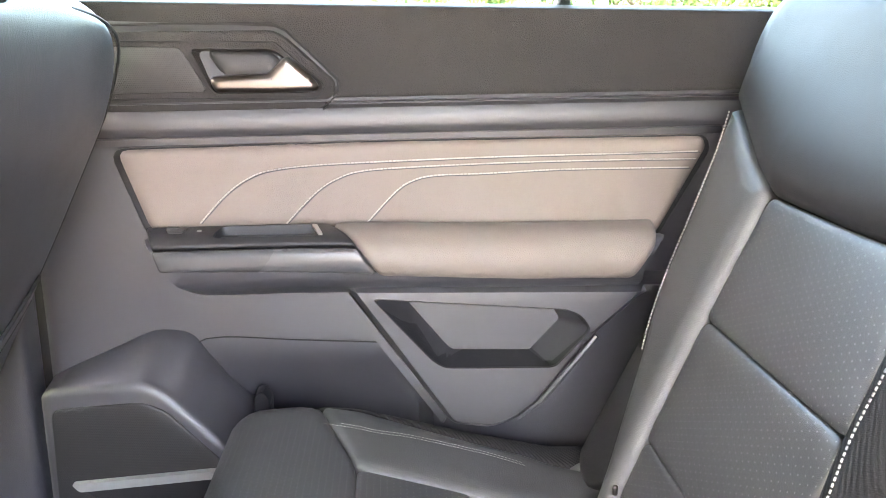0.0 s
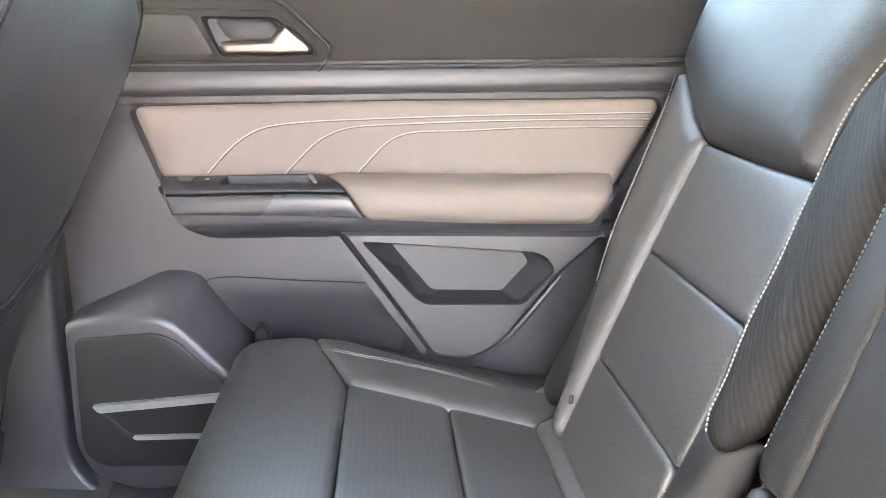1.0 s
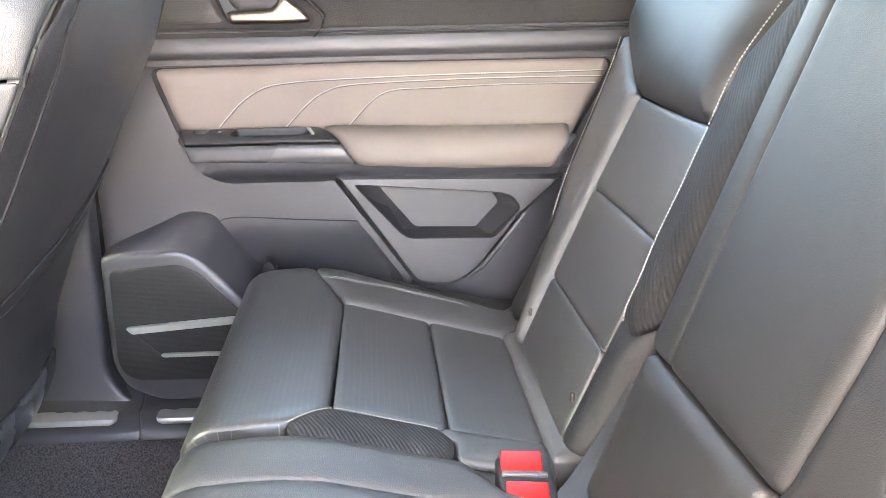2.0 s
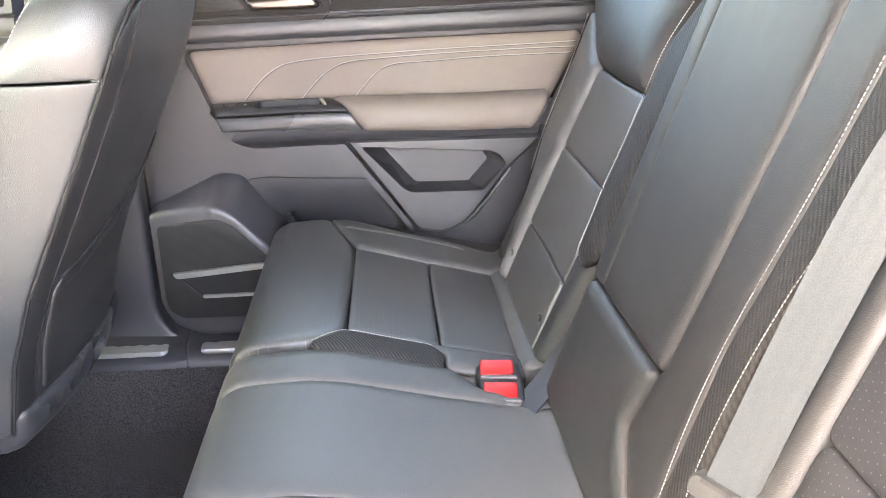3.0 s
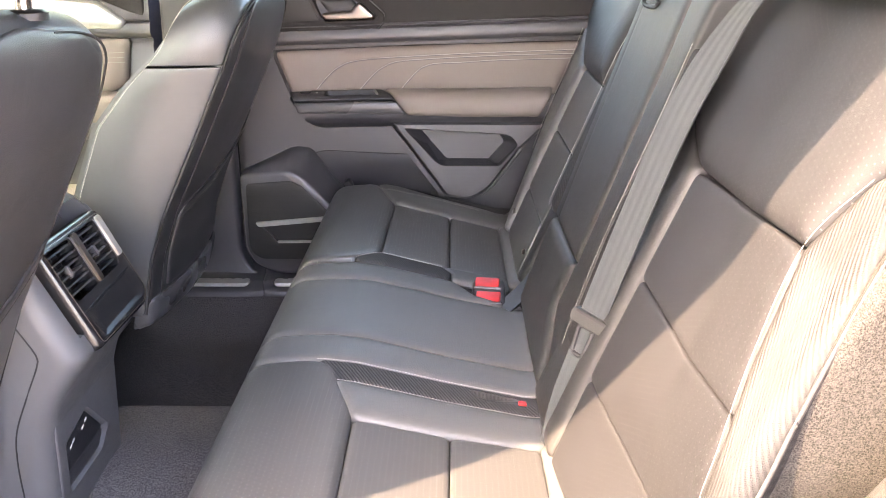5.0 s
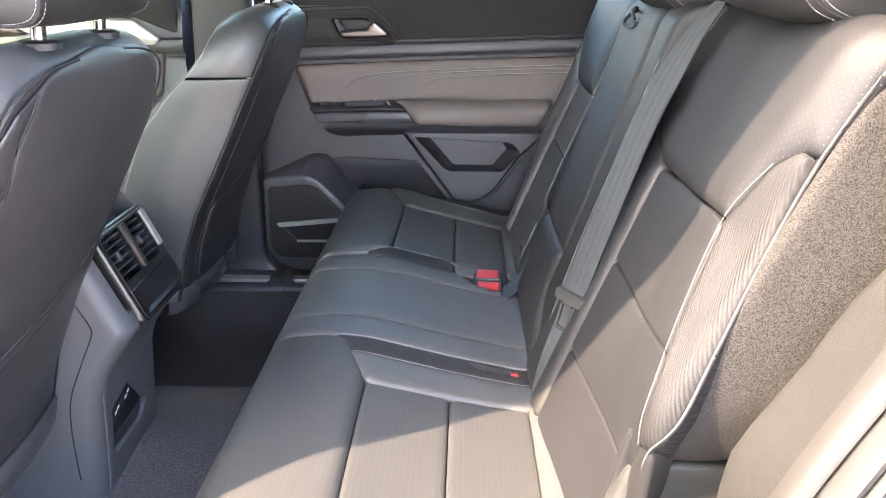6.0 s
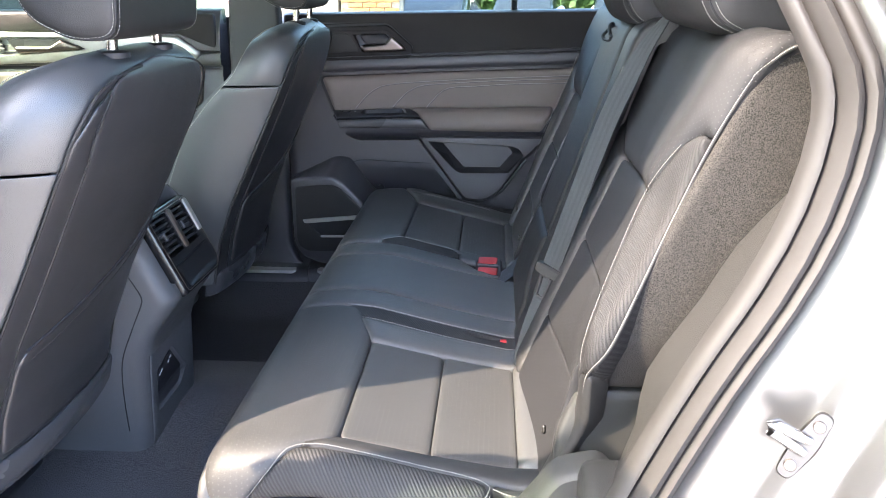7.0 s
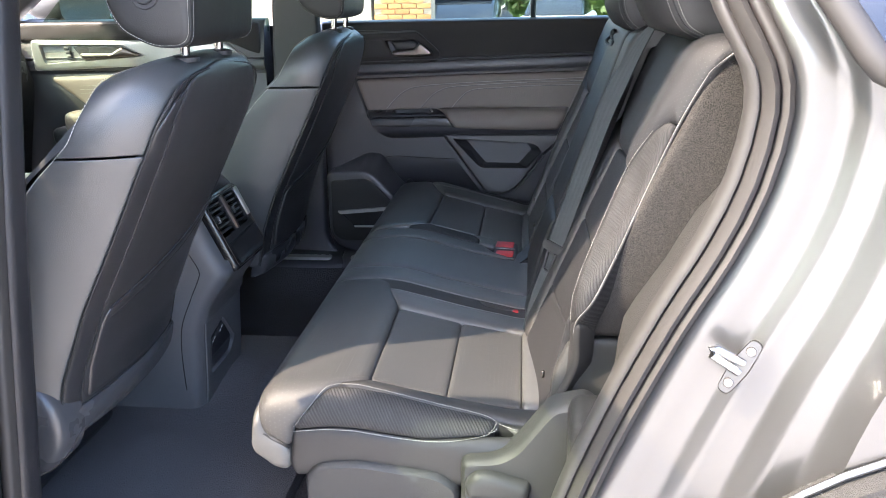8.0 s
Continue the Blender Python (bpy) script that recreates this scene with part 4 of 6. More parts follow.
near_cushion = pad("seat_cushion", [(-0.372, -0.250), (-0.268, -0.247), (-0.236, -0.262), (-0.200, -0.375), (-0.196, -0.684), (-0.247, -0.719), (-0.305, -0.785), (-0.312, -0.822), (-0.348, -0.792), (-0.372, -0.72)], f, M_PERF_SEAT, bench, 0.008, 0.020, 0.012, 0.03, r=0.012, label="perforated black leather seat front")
pad("front_panel", [(-0.377, -0.250), (-0.377, -0.722), (-0.353, -0.797), (-0.314, -0.830), (-0.316, -0.862), (-0.335, -0.858), (-0.365, -0.82), (-0.41, -0.765), (-0.485, -0.70), (-0.485, -0.25)], f, M_SHEEN, near_cushion, 0.008, 0.016, 0.012, 0.03, r=0.010, label="smooth black leather front of the cushion")
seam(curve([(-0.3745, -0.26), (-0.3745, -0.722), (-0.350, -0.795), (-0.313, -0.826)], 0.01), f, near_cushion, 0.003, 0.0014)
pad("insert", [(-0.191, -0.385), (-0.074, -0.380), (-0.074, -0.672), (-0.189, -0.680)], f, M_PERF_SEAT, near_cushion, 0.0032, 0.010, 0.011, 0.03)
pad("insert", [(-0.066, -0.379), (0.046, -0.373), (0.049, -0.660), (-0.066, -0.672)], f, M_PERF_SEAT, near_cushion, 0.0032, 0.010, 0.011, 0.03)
pad("rear_roll", [(0.053, -0.366), (0.105, -0.340), (0.130, -0.660), (0.056, -0.664)], f, M_SHEEN, near_cushion, 0.012, 0.022, 0.012, 0.03)
pad("inner_bolster", [(-0.228, -0.300), (0.095, -0.298), (0.095, -0.335), (0.048, -0.366), (-0.070, -0.373), (-0.194, -0.378)], f, M_SHEEN, near_cushion, 0.010, 0.022, 0.012, 0.03)
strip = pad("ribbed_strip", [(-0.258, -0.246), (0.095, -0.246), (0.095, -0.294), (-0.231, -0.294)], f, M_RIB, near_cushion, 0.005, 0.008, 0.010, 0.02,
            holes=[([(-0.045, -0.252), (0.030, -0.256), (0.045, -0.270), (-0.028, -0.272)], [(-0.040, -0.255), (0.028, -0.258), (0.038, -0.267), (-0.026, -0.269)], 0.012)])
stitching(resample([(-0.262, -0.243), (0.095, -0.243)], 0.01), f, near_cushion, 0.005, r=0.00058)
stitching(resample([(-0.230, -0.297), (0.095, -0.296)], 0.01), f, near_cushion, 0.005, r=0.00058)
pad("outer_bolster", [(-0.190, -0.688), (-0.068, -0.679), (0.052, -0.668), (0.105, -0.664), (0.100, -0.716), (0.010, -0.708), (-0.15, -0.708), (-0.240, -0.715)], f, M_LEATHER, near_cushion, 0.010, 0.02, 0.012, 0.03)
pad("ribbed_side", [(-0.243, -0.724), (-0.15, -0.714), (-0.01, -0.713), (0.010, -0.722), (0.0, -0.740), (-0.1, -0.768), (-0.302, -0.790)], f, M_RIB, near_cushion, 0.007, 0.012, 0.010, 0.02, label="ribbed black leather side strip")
stitching(curve([(-0.302, -0.786), (-0.272, -0.752), (-0.240, -0.720), (-0.15, -0.711), (-0.02, -0.710), (0.014, -0.722), (0.002, -0.742)], 0.01), f, near_cushion, 0.007, r=0.00058)
pad("side_panel", [(-0.300, -0.797), (-0.1, -0.775), (-0.002, -0.748), (0.045, -0.738), (0.03, -0.79), (-0.03, -0.830), (-0.10, -0.862), (-0.20, -0.872), (-0.304, -0.872), (-0.310, -0.85)], f, M_LEATHER, near_cushion, 0.008, 0.015, 0.012, 0.02, label="smooth black leather cushion side")
stitching(curve([(-0.302, -0.794), (-0.1, -0.772), (-0.002, -0.745), (0.016, -0.728)], 0.01), f, near_cushion, 0.007, r=0.00058)
pad("rear_corner", [(0.016, -0.716), (0.105, -0.722), (0.105, -0.79), (0.045, -0.79), (0.05, -0.735)], f, M_LEATHER, near_cushion, 0.008, 0.015, 0.012, 0.02)
stitching(curve([(0.018, -0.722), (0.05, -0.727), (0.10, -0.722)], 0.01), f, near_cushion, 0.006, r=0.00058)
middle = pad("middle_cushion", [(-0.485, 0.050), (0.10, 0.055), (0.10, -0.162), (-0.485, -0.162)], f, M_SHEEN, bench, 0.007, 0.02, 0.014, 0.03, label="smooth black leather middle seat")
pad("edge_strip", [(-0.485, 0.057), (0.095, 0.062), (0.07, 0.075), (0.035, 0.078), (-0.025, 0.082), (-0.055, 0.115), (-0.075, 0.150), (-0.38, 0.165), (-0.485, 0.15)], f, M_SHEEN, middle, 0.007, 0.014, 0.012, 0.03)
pad("edge_strip", [(-0.485, -0.168), (0.10, -0.168), (0.10, -0.239), (-0.27, -0.239), (-0.485, -0.243)], f, M_SHEEN, middle, 0.007, 0.014, 0.012, 0.03)
for y in (0.0525, -0.165):
    stitching(resample([(-0.44, y), (0.09, y)], 0.01), f, middle, 0.003, 0.0045, 0.0038, 0.0006, "seam_thread", M_HEATHER)

flat_back = backrest(-0.700, -0.245, 0.10, 0.44, r1=0.02)


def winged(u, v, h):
    """The outer bolster stands forward and wide, shaped to fit the camera's view."""
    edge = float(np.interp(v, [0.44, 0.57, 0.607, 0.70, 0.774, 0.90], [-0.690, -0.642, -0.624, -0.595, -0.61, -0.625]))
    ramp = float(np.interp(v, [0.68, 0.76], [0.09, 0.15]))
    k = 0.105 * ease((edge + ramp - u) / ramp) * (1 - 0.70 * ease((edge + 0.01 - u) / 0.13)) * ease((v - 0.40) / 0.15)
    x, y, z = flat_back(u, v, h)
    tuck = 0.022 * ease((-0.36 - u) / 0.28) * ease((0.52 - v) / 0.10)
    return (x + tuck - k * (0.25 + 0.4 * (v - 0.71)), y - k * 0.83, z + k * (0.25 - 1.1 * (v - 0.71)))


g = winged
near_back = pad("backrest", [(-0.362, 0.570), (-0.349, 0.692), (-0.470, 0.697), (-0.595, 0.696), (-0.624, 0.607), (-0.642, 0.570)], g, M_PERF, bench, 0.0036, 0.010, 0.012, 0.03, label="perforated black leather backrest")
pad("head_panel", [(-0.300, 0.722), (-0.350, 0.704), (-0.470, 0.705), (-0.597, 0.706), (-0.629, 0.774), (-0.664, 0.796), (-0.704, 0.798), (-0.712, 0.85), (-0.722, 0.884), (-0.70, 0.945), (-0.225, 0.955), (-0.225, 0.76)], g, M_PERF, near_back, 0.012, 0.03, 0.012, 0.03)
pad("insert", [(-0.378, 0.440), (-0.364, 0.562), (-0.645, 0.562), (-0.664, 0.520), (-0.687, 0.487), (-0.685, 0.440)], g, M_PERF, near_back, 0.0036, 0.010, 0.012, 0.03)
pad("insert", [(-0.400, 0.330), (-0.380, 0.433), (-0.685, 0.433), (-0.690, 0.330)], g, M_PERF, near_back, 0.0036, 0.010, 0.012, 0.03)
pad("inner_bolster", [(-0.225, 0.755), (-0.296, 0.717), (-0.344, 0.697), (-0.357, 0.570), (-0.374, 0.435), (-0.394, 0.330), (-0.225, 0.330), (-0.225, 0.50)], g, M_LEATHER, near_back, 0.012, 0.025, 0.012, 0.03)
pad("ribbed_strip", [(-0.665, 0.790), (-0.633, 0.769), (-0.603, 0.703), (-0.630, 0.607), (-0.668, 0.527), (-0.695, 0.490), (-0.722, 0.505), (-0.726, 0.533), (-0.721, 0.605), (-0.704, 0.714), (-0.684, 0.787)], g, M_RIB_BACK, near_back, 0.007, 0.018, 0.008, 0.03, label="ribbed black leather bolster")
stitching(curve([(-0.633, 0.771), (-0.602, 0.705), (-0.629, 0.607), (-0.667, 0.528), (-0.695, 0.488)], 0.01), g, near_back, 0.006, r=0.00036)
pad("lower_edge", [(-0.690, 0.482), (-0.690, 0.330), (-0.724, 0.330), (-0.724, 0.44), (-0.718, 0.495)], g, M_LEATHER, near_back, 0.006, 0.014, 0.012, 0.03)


def side_cloth(u, v, h):
    """The outer flank of the backrest."""
    k = 0.0315 * ease((v - 0.44) / 0.12)
    return (u - k * (0.25 + 0.4 * (v - 0.71)), -0.712 - k * 0.83 - h, v + k * (0.25 - 1.1 * (v - 0.71)))


pad("side_cloth", [(0.125, 0.488), (0.150, 0.533), (0.183, 0.605), (0.231, 0.714), (0.265, 0.79), (0.291, 0.85), (0.312, 0.893), (0.44, 0.893), (0.45, 0.62), (0.30, 0.50), (0.20, 0.486)], side_cloth, M_FLANK, near_back, 0.010, 0.010, 0.009, 0.02, r=0.012, label="grey heathered cloth on the backrest's flank")
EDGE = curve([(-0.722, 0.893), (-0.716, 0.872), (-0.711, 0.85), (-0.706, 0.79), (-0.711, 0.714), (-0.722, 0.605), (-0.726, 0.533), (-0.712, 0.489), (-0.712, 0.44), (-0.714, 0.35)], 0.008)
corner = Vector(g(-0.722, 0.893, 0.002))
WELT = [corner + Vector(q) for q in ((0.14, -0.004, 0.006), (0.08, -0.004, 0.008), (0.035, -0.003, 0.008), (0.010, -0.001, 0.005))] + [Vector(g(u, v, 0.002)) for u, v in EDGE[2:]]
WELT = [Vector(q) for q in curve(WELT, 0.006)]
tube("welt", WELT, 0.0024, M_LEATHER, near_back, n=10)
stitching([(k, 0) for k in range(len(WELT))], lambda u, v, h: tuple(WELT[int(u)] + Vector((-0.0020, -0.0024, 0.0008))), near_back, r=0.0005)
# Black backing added for the shade below the overhanging cloth.
pad("recess_shade", [(0.100, 0.40), (0.125, 0.505), (0.30, 0.515), (0.30, 0.30), (0.095, 0.30)], lambda u, v, h: side_cloth(u, v, h - 0.012), M_PIPING, near_back, 0.002, 0.01, 0.02, 0.01, r=0.01)
pad("side_plate", [(0.104, 0.42), (0.124, 0.468), (0.17, 0.474), (0.27, 0.470), (0.27, 0.30), (0.092, 0.30)], lambda u, v, h: side_cloth(u, v, h - 0.004), M_COVER, near_back, 0.010, 0.014, 0.014, 0.014, r=0.01, label="grey plastic plate on the seat's flank")
rbox("back_shell", (0.330, -0.49, 0.60), (0.10, 0.44, 0.60), M_CARPET, bench, 0.03, turn=(0, 23.5, 0))
rbox("guide_loop", (0.084, -0.690, 0.404), (0.006, 0.006, 0.013), M_BOLT, near_back, 0.003, "small dull steel anchor")

g = backrest(-0.285, 0.078, 0.095, 0.33, 0.872, 0.02, 0.03)
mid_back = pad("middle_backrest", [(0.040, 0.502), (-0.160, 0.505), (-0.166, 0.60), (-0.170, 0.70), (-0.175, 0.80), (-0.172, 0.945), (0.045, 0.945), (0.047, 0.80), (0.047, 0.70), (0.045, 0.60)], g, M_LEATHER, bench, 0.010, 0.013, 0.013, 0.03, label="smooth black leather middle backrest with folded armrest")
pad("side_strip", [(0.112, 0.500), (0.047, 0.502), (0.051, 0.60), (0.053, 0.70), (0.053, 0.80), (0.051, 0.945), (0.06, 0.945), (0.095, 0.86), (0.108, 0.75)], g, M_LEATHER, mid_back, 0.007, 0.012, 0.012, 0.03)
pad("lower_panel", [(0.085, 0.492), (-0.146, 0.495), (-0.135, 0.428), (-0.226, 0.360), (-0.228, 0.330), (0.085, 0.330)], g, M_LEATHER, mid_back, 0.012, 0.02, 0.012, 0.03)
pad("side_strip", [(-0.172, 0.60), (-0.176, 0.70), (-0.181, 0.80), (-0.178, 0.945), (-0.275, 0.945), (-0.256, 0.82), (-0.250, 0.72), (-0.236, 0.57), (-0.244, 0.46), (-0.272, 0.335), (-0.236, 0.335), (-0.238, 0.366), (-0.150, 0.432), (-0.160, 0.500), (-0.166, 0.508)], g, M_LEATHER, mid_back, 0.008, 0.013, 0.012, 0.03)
pad("ribbed_strip", [(-0.260, 0.825), (-0.254, 0.72), (-0.240, 0.57), (-0.248, 0.46), (-0.276, 0.335), (-0.318, 0.335), (-0.282, 0.465), (-0.276, 0.568), (-0.288, 0.683), (-0.302, 0.777), (-0.29, 0.82)], g, M_RIB_BACK, mid_back, 0.006, 0.010, 0.010, 0.02)
pad("side_wall", [(0.114, 0.335), (0.114, 0.90), (0.19, 0.90), (0.19, 0.335)], g, M_DARK, mid_back, 0.002, 0.008, 0.02, 0.01)
for line in ([(-0.258, 0.83), (-0.252, 0.72), (-0.238, 0.57), (-0.246, 0.46), (-0.274, 0.345)], [(-0.304, 0.777), (-0.290, 0.683), (-0.278, 0.568), (-0.284, 0.465), (-0.320, 0.345)]):
    stitching(curve(line, 0.01), g, mid_back, 0.0075, r=0.0006)
stitching(curve([(0.100, 0.80), (0.102, 0.62), (0.102, 0.51)], 0.01), g, mid_back, 0.0075, r=0.0006)
tube("pull_loop", [g(-0.015 - 0.03 * math.cos(a) + 0.006 * math.sin(3 * a), 0.868 + 0.013 * math.sin(a), 0.016 + 0.005 * math.sin(2 * a)) for a in np.linspace(0, math.tau, 20)[:-1]], 0.0035, M_WEB, mid_back, "black cloth pull loop", closed=True)
rbox("back_shell", (0.290, -0.12, 0.60), (0.09, 0.30, 0.58), M_CARPET, bench, 0.03, turn=(0, 19, 0))
rbox("seat_base", (-0.09, -0.30, 0.150), (0.40, 0.80, 0.23), M_DARK, bench, 0.02)


# plastic covers at the near end of the bench
def near_side(y0):
    return lambda u, v, h: (u, y0 - h, v)


cover = pad("base_cover", [(-0.285, 0.250), (-0.262, 0.270), (-0.20, 0.277), (-0.075, 0.262), (-0.045, 0.240), (-0.040, 0.04), (-0.285, 0.04)], near_side(-0.752), M_COVER, bench, 0.022, 0.009, 0.014, 0.02, r=0.014, label="grey moulded plastic seat base cover")
hinge_cover = pad("hinge_cover", [(-0.036, 0.296), (0.020, 0.302), (0.045, 0.318), (0.098, 0.392), (0.150, 0.405), (0.185, 0.36), (0.185, 0.04), (-0.036, 0.04)], near_side(-0.758), M_COVER, bench, 0.026, 0.010, 0.014, 0.02, r=0.012, label="grey moulded plastic hinge cover")
pad("release_lever", [(-0.028, 0.268), (-0.012, 0.285), (0.012, 0.284), (0.066, 0.268), (0.062, 0.240), (-0.025, 0.245)], near_side(-0.786), M_COVER, hinge_cover, 0.016, 0.012, 0.010, 0.01, r=0.008, label="grey plastic release lever")


# head restraints
def head_restraint(name, x0, x1, y0, y1, z0, z1, posts, label, group, lean=0.0, foot=0.885, bulge=0.0):
    top = thing(name, label, "headrest", ((x0 + x1) / 2, (y0 + y1) / 2, foot), group)
    yc, hw = (y0 + y1) / 2, (y1 - y0) / 2
    deep, tall = x1 - x0, z1 - z0
    side = rounded([(x1, z0), (x1 - deep * 0.42, z0 - 0.004), (x0 + deep * 0.16, z0 + 0.022), (x0, z0 + tall * 0.36), (x0 + lean * 0.5, z0 + tall * 0.75), (x0 + lean + 0.02, z1), (x1 + lean - 0.01, z1), (x1 + lean * 0.6, z0 + tall * 0.6)], 0.022, 6)
    side = np.array(resample(side, 0.008, True))
    mid = side.mean(0)
    rings = []
    for y, k in ((0.0, 0.020), (0.0012, 0.010), (0.005, 0.0042), (0.010, 0.0012), (0.018, 0.0), (0.045, -0.001), (0.09, -0.002)):
        rings.append((y0 + y, k))
    rings += [(2 * yc - y, k) for y, k in reversed(rings)]

    def skin(y, k, lift=0.0):
        swell = bulge * max(0.0, 1 - ((y - yc) / hw) ** 2) ** 0.7
        out = []
        for q in side:
            way = (mid - q) / np.linalg.norm(mid - q)
            front = min(1.0, max(0.0, (mid[0] - q[0]) / (deep * 0.4)))
            p = q + way * (k - lift)
            out.append(Vector((p[0] - swell * front, y, p[1])))
        return out

    body = loft("cushion", [skin(y, k) for y, k in rings], M_LEATHER, top, sharp=70)
    for y, k in ((y0 + 0.0025, 0.0058), (y0 + 0.013, 0.0008), (y1 - 0.0025, 0.0058), (y1 - 0.013, 0.0008)):
        line = skin(y, k, 0.0012)
        line.append(line[0])
        stitching([(i, 0) for i in range(len(line))], lambda u, v, h: tuple(line[int(u)]), body, r=0.00045)
    tube("piping", skin(y0 + 0.007, 0.0026), 0.0016, M_PIPING, body, closed=True, n=6)
    xp = x1 - 0.036 if posts else (x0 + x1) / 2
    for y in posts:
        tube("post", [(xp - 0.006, y, foot - 0.02), (xp - 0.004, y, foot + 0.01), (xp, y, z0 + 0.03)], 0.0075, M_STEEL, top, "bright steel post", n=14)
        rings2 = [[(xp - 0.006 + r * 1.25 * math.cos(a), y + r * math.sin(a), z) for a in np.linspace(0, math.tau, 19)[:-1]] for r, z in ((0.019, foot - 0.006), (0.019, foot + 0.001), (0.014, foot + 0.004), (0.008, foot + 0.004))]
        loft("collar", rings2, M_DARK, top)
    return top


head_restraint("rear_headrest", 0.245, 0.400, -0.662, -0.385, 0.896, 1.10, (), "black leather rear headrest with double white stitching", "rear headrests", 0.02, 0.90, 0.035)
head_restraint("rear_headrest", 0.225, 0.335, -0.225, 0.030, 0.886, 1.05, (), "small black leather middle headrest with white stitching", "rear headrests", 0.02, 0.89, 0.02)
head_restraint("rear_headrest", 0.305, 0.400, 0.275, 0.540, 0.925, 1.10, (), "black leather rear headrest with double white stitching", "rear headrests", 0.02, 0.90, 0.03)

# seat belt
belt = thing("seat_belt", "grey webbing seat belt hanging over the rear backrest", "seat belt", (0.2, -0.32, 0.33))


def ribbon(name, points, wide, mat, parent, label="", thick=0.0014, flip=0.0):
    rings = []
    for i, (p, w) in enumerate(zip(points, wide)):
        a, b = Vector(points[max(i - 1, 0)]), Vector(points[min(i + 1, len(points) - 1)])
        t = (b - a).normalized()
        w = Vector(w)
        n = t.cross(w).normalized() * thick
        ring = []
        for s in np.linspace(-0.5, 0.5, 25):
            ring.append(Vector(p) + w * s + n * (1 + 0.10 * math.cos(s * 4 * math.tau)))
        for s in np.linspace(0.5, -0.5, 25):
            ring.append(Vector(p) + w * s - n)
        rings.append(ring)
    return loft(name, rings, mat, parent, label, sharp=60)


BELT = curve([(0.262, -0.385, 0.915), (0.236, -0.354, 0.862), (0.197, -0.333, 0.765), (0.150, -0.329, 0.62), (0.110, -0.333, 0.494)], 0.01)
ribbon("webbing", BELT, [Vector((0.030, -0.036, -0.006)).normalized() * (0.040 - 0.026 * max(0.0, 1 - k / (0.28 * len(BELT))) ** 1.5) for k in range(len(BELT))], M_WEB, belt, "grey woven belt webbing")
TAIL = curve([(0.115, -0.332, 0.498), (0.100, -0.338, 0.45), (0.080, -0.352, 0.395), (0.066, -0.368, 0.34), (0.062, -0.372, 0.30)], 0.01)
ribbon("webbing", TAIL, [Vector((0.030, -0.036, -0.006)).normalized() * 0.039] * len(TAIL), M_WEB, belt, "grey woven belt webbing")
across, along = Vector((0.030, -0.036, -0.006)).normalized(), Vector((0.30, 0.0, 1.0)).normalized()
facing = along.cross(across).normalized()
facing = facing if facing.y < 0 else -facing


def on_belt(u, v, h):
    return tuple(Vector((0.112, -0.3335, 0.495)) + across * u + along * v + facing * h)


tongue = slab("tongue_cover", [(-0.030, -0.010), (0.030, -0.010), (0.032, 0.003), (0.028, 0.009), (-0.028, 0.009), (-0.032, 0.003)], lambda u, v, h: on_belt(u, v, h - 0.006), 0.014, M_COVER, belt, "dark grey plastic tongue cover", r=0.008)
slab("slot", [(-0.023, 0.005), (0.023, 0.005), (0.023, 0.008), (-0.023, 0.008)], lambda u, v, h: on_belt(u, v, h + 0.0075), 0.0015, M_PIPING, tongue, r=0)
tube("tongue", [on_belt(u, v, 0.004) for u, v in rounded([(-0.014, -0.010), (0.010, -0.010), (0.008, -0.050), (-0.010, -0.050)], 0.006)], 0.0032, M_DARK, tongue, "black coated latch tongue", closed=True, n=8)

# buckles
buckle = thing("belt_buckle", "black seat belt buckle with bright red release buttons", "seat belt buckle", (0.0, 0.10, 0.28))
rbox("housing", (0.002, 0.106, 0.318), (0.062, 0.078, 0.050), M_DARK, buckle, 0.008, turn=(14, 0, 0))
for y, z in ((0.126, 0.344), (0.085, 0.333)):
    rbox("release_button", (-0.001, y, z), (0.046, 0.031, 0.014), M_RED, buckle, 0.003, "bright red release button", turn=(16, 0, -6))
    rbox("slot", (-0.001, y - 0.018, z - 0.002), (0.050, 0.006, 0.012), M_GLOSS, buckle, 0.002, turn=(16, 0, -6))
small = thing("belt_buckle", "black buckle sunk in the cushion, one red end showing", "seat belt buckle", (0.0, -0.26, 0.31))
rbox("housing", (0.002, -0.262, 0.322), (0.060, 0.012, 0.012), M_DARK, small, 0.003)
rbox("release_button", (0.034, -0.2635, 0.327), (0.012, 0.009, 0.008), M_RED, small, 0.002, "red release button")
strap = thing("belt_stalk", "black belt stalk lying in the gap between the seats", "seat belt buckle", (0.06, 0.09, 0.30))
ribbon("webbing", [(0.02, 0.05, 0.325), (0.06, 0.085, 0.345), (0.105, 0.12, 0.385), (0.13, 0.13, 0.43)], [Vector((0.02, -0.035, 0))] * 4, M_DARK, strap)


